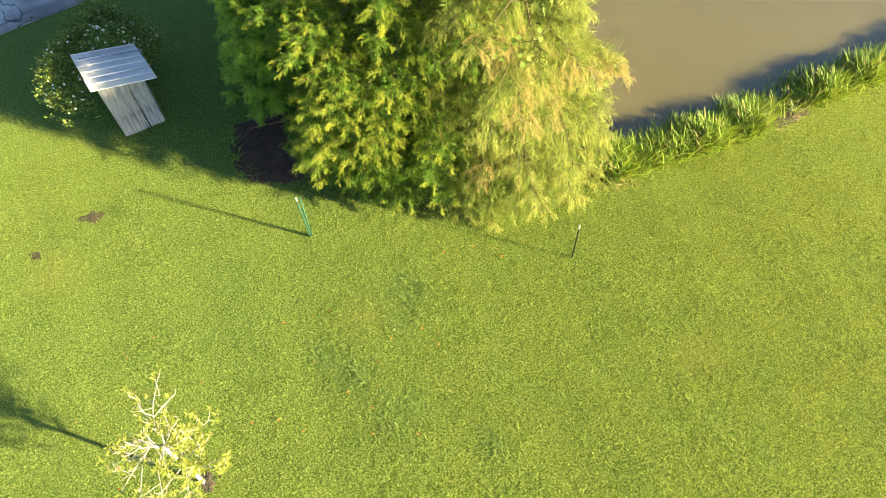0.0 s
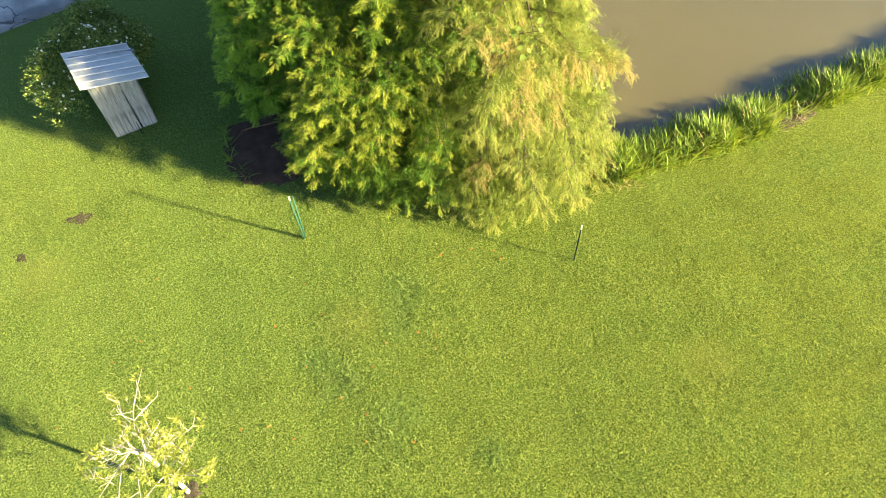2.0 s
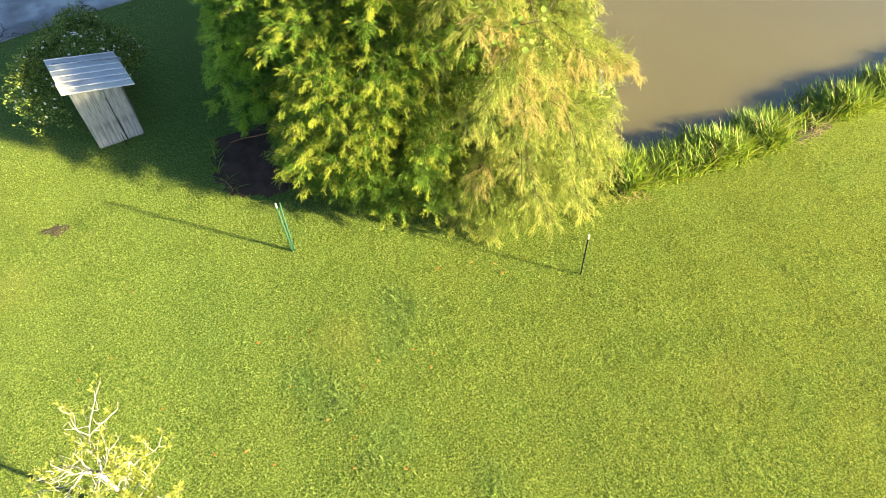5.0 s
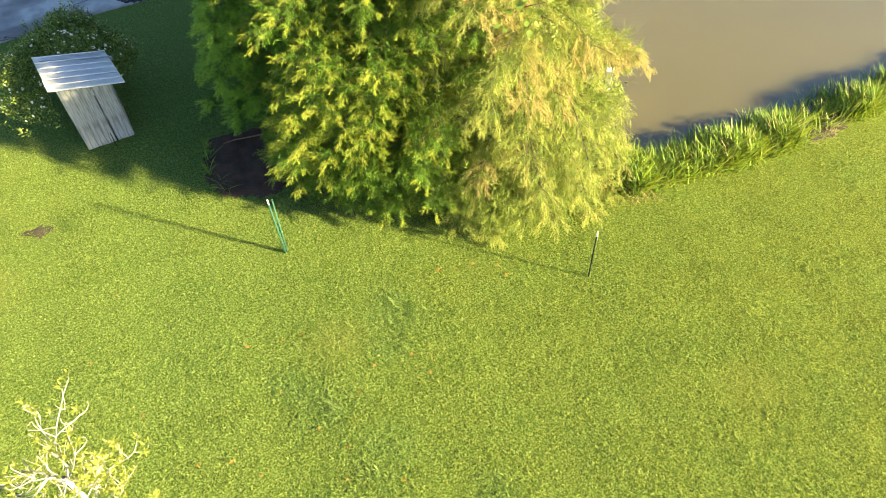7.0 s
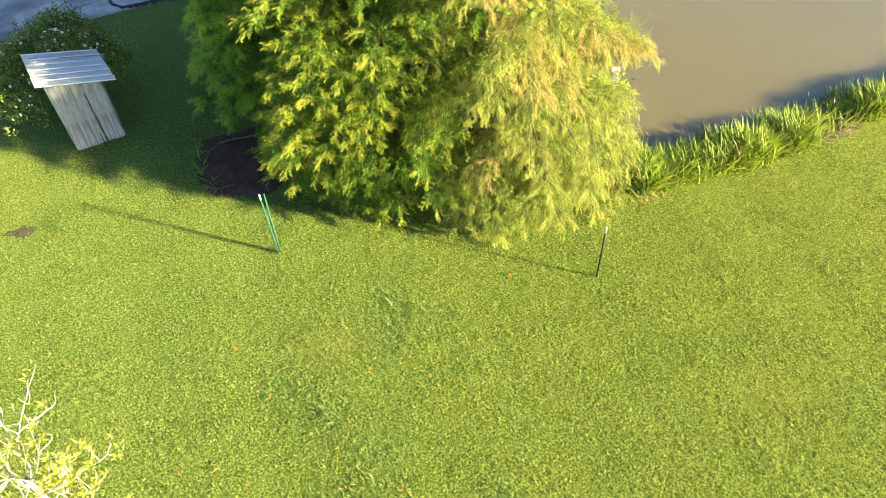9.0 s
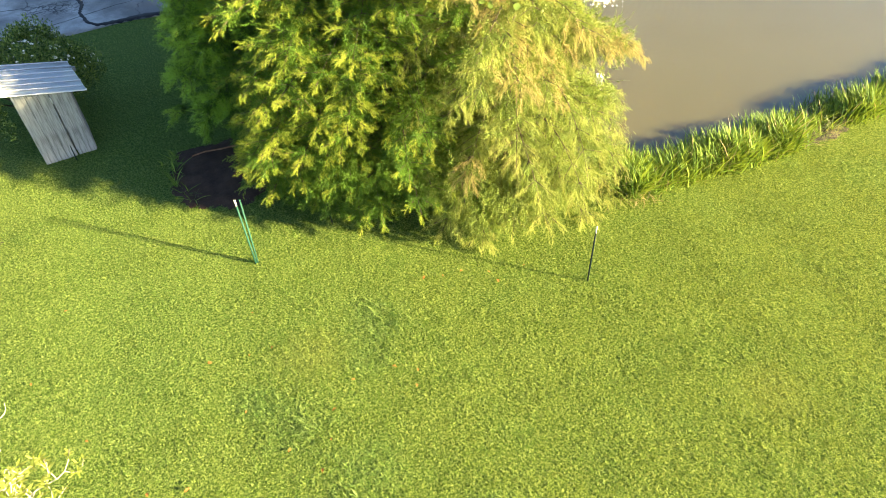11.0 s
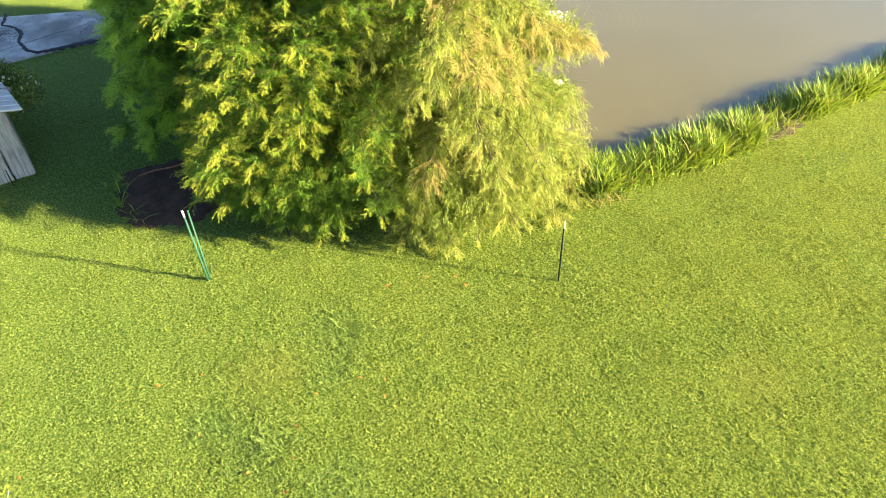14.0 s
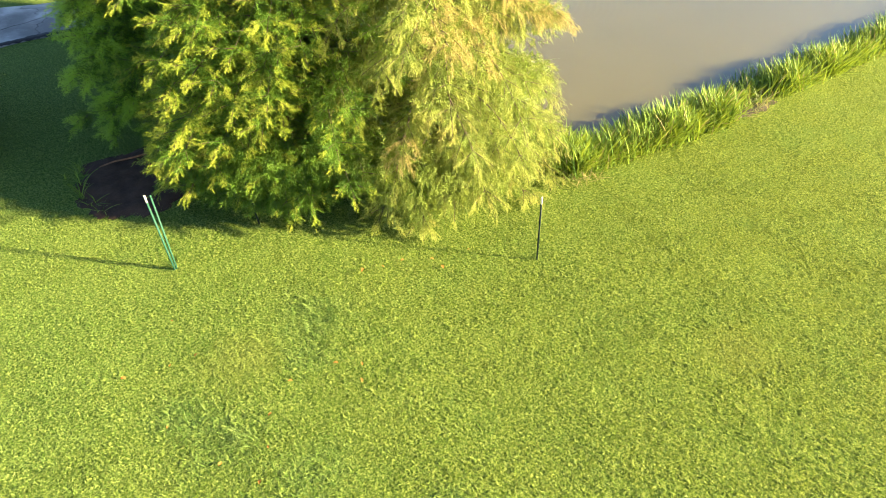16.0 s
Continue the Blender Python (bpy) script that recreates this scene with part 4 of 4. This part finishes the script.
        ob = part("flower", shapes[done % 3], bush, "white flower" if done == 0 else "")
        q = Vector(dd).to_track_quat("Z", "Y").to_matrix().to_4x4()
        ob.matrix_local = Matrix.Translation(pos) @ q @ Matrix.Scale(rng.uniform(0.5, 0.9), 4)
        done += 1


shrub()


# ---- board hut with a sheet roof ----
def board_mesh(w, h, d, rng, material, top_slope=0.0):
    """One sawn board standing on its end, with worn edges."""
    bm = bmesh.new()
    bmesh.ops.create_cube(bm, size=1)
    for v in bm.verts:
        v.co = Vector((v.co.x * w + rng.normal(0, 0.002), v.co.y * d, (v.co.z + 0.5) * h))
        if v.co.z > h * 0.5:
            v.co.z += top_slope * v.co.x + rng.normal(0, 0.003)
        else:
            v.co.z += rng.uniform(0, 0.015)
    bmesh.ops.bevel(bm, geom=bm.edges[:], offset=0.004, segments=1, affect="EDGES")
    return bm_mesh("board", bm, material)


def box_mesh(name, x0, x1, y0, y1, z0, z1, material, bevel=0.004):
    bm = bmesh.new()
    bmesh.ops.create_cube(bm, size=1)
    for v in bm.verts:
        v.co = Vector((x0 + (v.co.x + 0.5) * (x1 - x0), y0 + (v.co.y + 0.5) * (y1 - y0), z0 + (v.co.z + 0.5) * (z1 - z0)))
    if bevel:
        bmesh.ops.bevel(bm, geom=bm.edges[:], offset=bevel, segments=1, affect="EDGES")
    return bm_mesh(name, bm, material)


def hut():
    """Front wall along local x, depth along local y; the roof falls towards +x."""
    rng = np.random.default_rng(61)
    base = anchor("board_hut", -10.05, 10.41, 0.0, 44.5)
    def top(x):
        return 1.86 - 0.265 * x
    front = part("front_wall", box_mesh("front_wall", 0.04, 1.02, 0.16, 0.20, 0.06, 1.5, BOARD), base, "weathered grey plank front with a dark gap")
    u = 0.0
    for w, gap in ((0.237, 0.003), (0.210, 0.003), (0.20, 0.028), (0.20, 0.003), (0.176, 0.0)):
        ob = part("board", board_mesh(w, top(u + w / 2) - 0.03, 0.024, rng, BOARD, -0.265), front)
        ob.location = (u + w / 2, 0.03 + rng.normal(0, 0.004), 0.005)
        u += w + gap
    for side, x in (("left_wall", 0.0), ("right_wall", 1.05)):
        wall = part(side, box_mesh(side, x - 0.012 if x else 0.016, x + 0.0 if x else 0.03, 0.10, 1.18, 0.06, top(x) - 0.08, BOARD), base)
        for i in range(5):
            ob = part("board", board_mesh(0.205, top(x) - 0.05, 0.022, rng, BOARD), wall)
            ob.matrix_local = pose(x + (0.018 if x else -0.004), 0.17 + i * 0.217, 0.004, 0, 0, 90)
    part("back_wall", box_mesh("back_wall", 0.04, 1.02, 1.19, 1.22, 0.03, 1.5, BOARD), base)
    for x, y in ((0.06, 0.12), (0.99, 0.12), (0.06, 1.13), (0.99, 1.13)):
        part("corner_post", box_mesh("corner_post", x - 0.04, x + 0.04, y - 0.04, y + 0.04, -0.06, top(x) - 0.06, BOARD), base)
    for y in (0.12, 1.13):
        bm = bmesh.new()
        bmesh.ops.create_cube(bm, size=1)
        for v in bm.verts:
            x = 0.62 + v.co.x * 1.46
            v.co = Vector((x, y + v.co.y * 0.05, top(x) - 0.055 + v.co.z * 0.09))
        part("rafter", bm_mesh("rafter", bm, BOARD), base)
    # roof: lapped flat sheets with raised pale seams running down the slope, set slightly askew on the walls
    roof = part("roof", box_mesh("roof", 0.06, 1.36, 0.10, 0.14, -0.045, -0.012, BOARD), base, "galvanised sheet roof on a batten")
    roof.matrix_local = Matrix.Translation((-0.106, -0.25, 1.916)) @ Euler((radians(-1.2), radians(14.8), radians(4.4))).to_matrix().to_4x4()
    for k, (y0, y1, lift) in enumerate(((0.0, 0.535, 0.0), (0.525, 1.07, 0.004), (1.06, 1.6, 0.0))):
        sx = [rng.uniform(-0.02, 0.012), 0.35, 0.75, 1.15, 1.555 + rng.uniform(-0.03, 0.01)]
        ys = np.linspace(y0, y1, 4)
        bm = bmesh.new()
        rows = [[bm.verts.new((x, y, lift + 0.004 * math.sin(5 * x + 9 * y))) for y in ys] for x in sx]
        for a in range(4):
            for b in range(3):
                bm.faces.new((rows[a][b], rows[a + 1][b], rows[a + 1][b + 1], rows[a][b + 1]))
        bmesh.ops.solidify(bm, geom=bm.faces[:], thickness=0.004)
        part("roof_sheet", bm_mesh("roof_sheet", bm, METAL), roof, "dull galvanised roof sheet" if k == 0 else "")
    for i in range(7):
        y = 0.012 + i * 0.2625
        a, b = rng.uniform(-0.015, 0.01), 1.555 + rng.uniform(-0.03, 0.01)
        bm = bmesh.new()
        vs = [[bm.verts.new((x, y + dy, dz + 0.006)) for dy, dz in ((-0.015, 0), (-0.008, 0.02), (0.008, 0.02), (0.015, 0))] for x in (a, b)]
        for n in range(4):
            bm.faces.new((vs[0][n], vs[1][n], vs[1][(n + 1) % 4], vs[0][(n + 1) % 4]))
        bm.faces.new(vs[0][::-1])
        bm.faces.new(vs[1])
        part("seam", bm_mesh("seam", bm, SEAM), roof, "pale raised roof seam" if i == 0 else "")
    part("latch", box_mesh("latch", 0.655, 0.683, -0.006, 0.018, 1.36, 1.52, WHITE_PAINT), base, "white painted latch strip")
    tagged(base, "weathered grey board hut with a ribbed sheet-metal roof on the lawn", "hut")
    v, f = tube([(0, 0, -0.1), (0.01, -0.01, 0.2), (0.03, -0.02, 0.42)], [0.011, 0.011, 0.01], 6)
    st = new("garden_stake", raw_mesh("garden_stake", v, f, DARK_STEEL, True))
    st.location = (-9.52, 10.72, 0)
    tagged(st, "thin dark stake in the grass beside the board hut", "stake")


hut()


# ---- steel fence posts ----
def u_post(h, w, material, tip, tip_len, parent=None):
    """A folded steel post: web, two flanges, lugs on the face, a painted tip."""
    def profile(z0, z1, m, name):
        pr = [(-w / 2, 0.009), (-w * 0.28, 0.009), (-w * 0.22, -0.008), (w * 0.22, -0.008), (w * 0.28, 0.009), (w / 2, 0.009)]
        pr2 = [(a, b + 0.0035) for a, b in pr][::-1]
        ring = pr + pr2
        n = len(ring)
        v = np.array([(a, b, z) for z in (z0, z1) for a, b in ring])
        f = [(i, (i + 1) % n, n + (i + 1) % n, n + i) for i in range(n)]
        f += [(i, n - 1 - i, n - 2 - i, i + 1) for i in range(n // 2 - 1)]
        f += [(n + i, n + i + 1, 2 * n - 2 - i, 2 * n - 1 - i) for i in range(n // 2 - 1)]
        return raw_mesh(name, v, np.array(f), m)
    e = parent or new("fence_post")
    part("shaft", profile(-0.3, h - tip_len, material, "shaft"), e)
    part("tip", profile(h - tip_len, h, tip, "tip"), e, "white painted tip")
    lug = box_mesh("lug", -0.008, 0.008, -0.016, -0.007, 0, 0.02, material, 0)
    for i in range(int((h - tip_len - 0.1) / 0.16)):
        ob = part("lug", lug, e)
        ob.location = (0, 0, 0.12 + i * 0.16)
    return e


p1 = u_post(1.60, 0.036, GREEN_STEEL, WHITE_PAINT, 0.14)
p1.matrix_world = pose(-4.20, 8.57, 0, 0.5, -0.8, 8)
tagged(p1, "green steel fence post with a white tip in the lawn", "fence post", "fence posts")
p1b = u_post(1.56, 0.033, GREEN_STEEL, GREEN_STEEL, 0.05)
p1b.matrix_world = pose(-4.178, 8.602, 0, -0.6, 0.55, 10)
for ch in p1b.children:
    if ch.name.startswith("tip"):
        tagged(ch, "plain green tip")
tagged(p1b, "green steel fence post leaning against its white-tipped neighbour", "fence post", "fence posts")
p2 = u_post(1.35, 0.030, DARK_STEEL, WHITE_PAINT, 0.15)
p2.matrix_world = pose(1.915, 9.43, 0, 0, -1.2, 15)
tagged(p2, "thin dark steel fence post with a white tip in the lawn", "fence post", "fence posts")
p3 = u_post(1.25, 0.032, DARK_STEEL, DARK_STEEL, 0.05)
p3.matrix_world = pose(-3.14, 9.88, 0, 1, -4, 0)
for ch in p3.children:
    if ch.name.startswith("tip"):
        tagged(ch, "plain dark tip")
tagged(p3, "dark green steel fence post under the cypress skirt", "fence post", "fence posts")


# ---- young tree with pale branches ----
def sapling():
    rng = np.random.default_rng(71)
    e = anchor("young_tree", -4.28, 2.75, 0.0)
    u = np.linspace(0, 1, 7)
    trunk = np.stack([0.19 * u + 0.02 * np.sin(5 * u), 0.05 * u, -0.1 + 2.65 * u], 1)
    v, f = tube(trunk, 0.045 - 0.018 * u, 8)
    part("trunk", raw_mesh("trunk", v, f, PALE_BARK, True), e, "slim pale trunk")
    top, fork, stub = (0.16, 0.06, 2.42), (-0.01, 0.34, 2.78), (0.03, 0.0, 2.6)
    v, f = tube([(0.17, 0.06, 2.3), (0.1, 0.02, 2.5), stub], [0.024, 0.027, 0.02], 8)
    part("limb", raw_mesh("limb", v, f, PALE_BARK, True), e, "pale cut stub")
    # start, end, thickness, leafiness
    limbs = [(top, fork, 0.022, 1), (fork, (-0.17, 0.95, 3.15), 0.015, 0), (fork, (-0.5, 0.64, 3.02), 0.014, 0), (top, (-0.29, 0.32, 2.96), 0.022, 0),
             (stub, (-0.98, -0.36, 2.02), 0.011, 0), (stub, (-0.65, -0.5, 2.2), 0.010, 0), (stub, (-0.2, -0.12, 2.75), 0.012, 0), (stub, (-0.5, 0.0, 2.4), 0.009, 1), (stub, (-0.62, -0.18, 2.62), 0.012, 0), (stub, (0.12, -0.78, 2.5), 0.013, 0), (top, (0.48, -0.86, 2.35), 0.013, 0),
             (stub, (-0.25, -0.8, 2.3), 0.011, 0), (top, (0.72, 0.42, 2.72), 0.014, 0), (top, (0.38, 0.36, 3.0), 0.013, 0), (top, (0.62, 0.05, 2.75), 0.012, 0), (fork, (0.16, 0.72, 3.05), 0.011, 0),
             ((0.13, 0.03, 1.6), (0.32, 1.0, 1.85), 0.016, 2), ((0.13, 0.03, 1.8), (0.26, 0.48, 2.15), 0.012, 2), ((0.12, 0.03, 1.4), (0.54, 0.6, 1.8), 0.014, 2),
             ((0.1, 0.02, 1.2), (1.1, 0.1, 1.9), 0.016, 2), ((0.12, 0.03, 1.5), (0.75, -0.35, 2.1), 0.014, 2), (top, (0.4, -0.35, 2.5), 0.012, 2),
             ((0.1, 0.02, 1.3), (0.1, -0.7, 1.9), 0.013, 2), ((0.1, 0.02, 1.1), (0.85, 0.28, 1.5), 0.013, 2), ((0.15, 0.03, 2.0), (0.5, 0.15, 2.5), 0.012, 2), ((0.1, 0.02, 1.2), (0.6, -0.6, 1.6), 0.013, 2),
             ((0.1, 0.02, 1.3), (-0.55, 0.2, 1.9), 0.011, 2), ((0.1, 0.02, 1.5), (0.2, 0.3, 2.0), 0.011, 2), ((0.1, 0.02, 1.2), (0.5, 0.0, 1.75), 0.012, 2)]
    whorls = []
    for a, b, thick, kind in limbs:
        a, b = np.array(a), np.array(b)
        tx, ty = 0.7 * (b - a)[:2]
        uu = np.linspace(0, 1, 9)[:, None]
        side = rng.normal(0, 0.10, 3)
        pts = a + (b - a) * uu + np.array([tx, ty, 0]) * 0.12 * np.sin(uu * math.pi) + side * np.sin(uu * 2 * math.pi) * 0.55
        v, f = tube(pts, 0.72 * thick * (1 - 0.7 * uu[:, 0]), 6)
        limb = part("limb", raw_mesh("limb", v, f, PALE_BARK, True), e)
        whorls.append((pts[-1], pts[-1] - pts[-2]))
        for k in range(7 if kind else 4):
            s = rng.uniform(0.3, 0.85)
            j = int(s * 8)
            o = pts[j]
            dirn = unit(unit(b - a) * 0.6 + rng.normal(0, 0.55, 3) + np.array([0, 0, 0.35]))
            ln = rng.uniform(0.14, 0.34) * (1.0 if kind else 0.75)
            bend = rng.normal(0, 0.12, 3)
            q = o + dirn * ln * np.linspace(0, 1, 5)[:, None] + bend * np.sin(np.linspace(0, 2.6, 5))[:, None] + np.array([0, 0, 0.08]) * (np.linspace(0, 1, 5)[:, None] ** 2)
            v, f = tube(q, np.linspace(0.006, 0.0025, 5), 5)
            part("twig", raw_mesh("twig", v, f, PALE_BARK, True), limb)
            if kind == 2 or rng.random() < (0.7 if kind == 1 else 0.42):
                whorls.append((q[-1], dirn))
                if kind == 2:
                    whorls.append((q[2], dirn))
    pl, al, nm, sz = [], [], [], []
    for p, d in whorls:
        d = unit(np.array(d))
        m = int(rng.integers(8, 13))
        az = rng.uniform(0, 6.28) + np.arange(m) * 2.4
        r = np.stack([np.cos(az), np.sin(az), rng.uniform(-0.1, 0.7, m)], 1)
        pl.append(np.tile(p, (m, 1)) - d * rng.uniform(0, 0.09, (m, 1)))
        al.append(r + d * 0.35)
        nm.append(np.tile((0.0, 0.0, 1.0), (m, 1)) + d * 0.3 + rng.normal(0, 0.25, (m, 3)))
        sz.append(rng.uniform(0.05, 0.10, m))
    tv, tf = leaf_shape(0.29, 0.1, 0.14)
    v, f = scatter(tv, tf, np.concatenate(pl), np.concatenate(al), np.concatenate(nm), np.concatenate(sz))
    part("crown", raw_mesh("crown", v, f, SAP_LEAF, True), e, "whorls of glossy yellow-green leaves")
    tagged(e, "young tree with bare pale branches and sparse yellow-green leaves", "tree")


sapling()
MOUND = [(-4.2 + 0.25 * math.cos(a), 2.75 + 0.22 * math.sin(a)) for a in np.linspace(0, 6.28, 9)[:-1]]
blob_patch("tree_mound", MOUND, DRY, "dry mulch mound round the foot of the young tree", "soil", 0.05, 0.05, 9)


# ---- things at the pond and under the trees ----
def pond_post():
    e = anchor("white_post", 1.66, 15.3, 0)
    part("shaft", box_mesh("shaft", -0.07, 0.07, -0.07, 0.07, -0.95, 0.72, WHITE_PAINT, 0.008), e)
    part("cap", box_mesh("cap", -0.095, 0.095, -0.095, 0.095, 0.72, 0.76, WHITE_PAINT, 0.008), e)
    tagged(e, "square white post with a flat cap standing in the pond", "post")


def foam():
    rng = np.random.default_rng(81)
    bm = bmesh.new()
    for i in range(170):
        r = abs(rng.normal(0, 0.28))
        a = rng.uniform(0, 6.28)
        m = Matrix.Translation((r * math.cos(a) * 1.3, r * math.sin(a) * 0.8, max(0, 0.12 - 0.2 * r) * rng.random() - 0.01))
        bmesh.ops.create_icosphere(bm, subdivisions=1, radius=rng.uniform(0.012, 0.035), matrix=m)
    ob = new("aerator_foam", bm_mesh("aerator_foam", bm, FOAM, True))
    ob.location = (1.42, 21.35, WATER_Z)
    tagged(ob, "white foam of an aerator bubbling on the pond", "foam", kind="stuff")


def fallen_stick():
    pts = np.array([(0, 0, 0.06), (0.25, 0.17, 0.10), (0.55, 0.33, 0.10), (0.9, 0.52, 0.13)])
    v, f = tube(pts, [0.012, 0.016, 0.018, 0.022], 6)
    ob = new("fallen_branch", raw_mesh("fallen_branch", v, f, TWIG, True))
    ob.location = (-6.98, 11.32, 0.0)
    tagged(ob, "reddish dead branch lying on the mulch bed", "branch")


def vine_leaves():
    rng = np.random.default_rng(83)
    e = anchor("climbing_vine", 0.05, 10.7, 4.78)
    v, f = tube([(-0.6, 0.7, -1.2), (-0.4, 0.25, -0.5), (-0.1, 0.05, 0.0), (0.35, 0.0, 0.2), (0.5, 0.2, 0.5)], [0.008] * 5, 5)
    part("stem", raw_mesh("stem", v, f, BARK, True), e)
    tv, tf = leaf_shape(0.85, 0.06, 0.06)
    for i in range(16):
        p = np.array([[rng.uniform(-0.55, 0.5), rng.uniform(-0.22, 0.1), rng.uniform(-0.5, 0.45)]])
        lv, lf = scatter(tv, tf, p, rng.normal(0, 0.6, (1, 3)) + np.array([[0, -0.5, -0.5]]), np.array([[0.1, -0.7, 0.7]]) + rng.normal(0, 0.25, (1, 3)), [rng.uniform(0.10, 0.16)])
        part("leaf", raw_mesh("leaf", lv, lf, BIG_LEAF, True), e)
    tagged(e, "climbing vine with broad pale green leaves in the cypress", "vine")


def fallen_leaves():
    rng = np.random.default_rng(85)
    tv, tf = leaf_shape(0.5, 0.15, 0.25)
    shapes = [raw_mesh("fallen_leaf", tv * k, tf, RED_LEAF, True) for k in (0.05, 0.065, 0.08)]
    spots = [(-3.4, 6.6), (-2.75, 4.13), (-0.43, 4.62), (-3.0, 5.6), (-2.1, 5.1), (-1.5, 4.9), (-5.6, 3.5), (-6.0, 2.6), (-5.8, 2.2), (-6.3, 3.1), (-7.3, 3.2),
             (-1.0, 8.9), (-0.7, 9.0), (0.1, 9.25), (0.3, 9.1), (0.75, 9.55), (-0.4, 9.15), (-3.3, 4.2), (-2.9, 2.7), (-5.1, 4.6)]
    for i in range(36):
        x, y = spots[i] if i < len(spots) else (rng.uniform(-7.5, -0.5), rng.uniform(2.0, 7.5))
        ob = new("fallen_leaf", shapes[i % 3])
        ob.matrix_world = pose(x, y, float(ground_z(np.array(x), np.array(y))) + 0.055, rng.uniform(-25, 25), rng.uniform(-25, 25), rng.uniform(0, 360))
        tagged(ob, "rust-red fallen leaf lying on the lawn", "leaf", "fallen leaves")


pond_post()
foam()
fallen_stick()
vine_leaves()
fallen_leaves()


# ---- coarse weeds in the lawn ----
def weeds():
    rng = np.random.default_rng(91)
    dark = [(-2.9, 5.75, 0.12, 26), (-1.5, 5.0, 0.16, 16), (-0.9, 4.45, 0.16, 24), (-1.22, 7.72, 0.04, 30), (-1.30, 7.92, 0.04, 36),
            (-1.45, 8.10, 0.05, 22), (0.6, 3.9, 0.3, 18), (-9.1, 8.25, 0.2, 110), (-9.7, 7.6, 0.2, 60), (-10.2, 7.0, 0.3, 90), (-10.4, 7.6, 0.2, 50),
            (6.7, 14.8, 0.25, 40), (7.0, 15.2, 0.2, 30), (-4.3, 8.6, 0.06, 40), (1.85, 9.45, 0.06, 26)]
    pale = [(-1.95, 5.5, 0.09, 70), (-1.0, 4.6, 0.12, 70), (-0.55, 4.25, 0.14, 50), (-1.5, 7.55, 0.3, 70), (-2.0, 7.9, 0.3, 40), (-2.9, 5.9, 0.25, 30)]
    for name, spots, m, low, high, label in (("weeds", dark, WEED, 0.06, 0.12, "dark green weeds in the lawn"),
                                             ("coarse_grass", pale, PALE_GRASS, 0.08, 0.16, "pale tufts of coarse long grass in the lawn")):
        xy = np.concatenate([np.stack([rng.normal(x, r, k), rng.normal(y, r, k)], 1) for x, y, r, k in spots])
        p, al, nm, sz = fan(rng, len(xy), xy[:, 0], xy[:, 1], ground_z(xy[:, 0], xy[:, 1]), low, high, 1.0)
        tv, tf = strap(0.075, 3)
        v, f = scatter(tv, tf, p, al, nm, sz)
        tagged(new(name, raw_mesh(name, v, f, m, True)), label, "weeds", kind="stuff")


weeds()
grass()
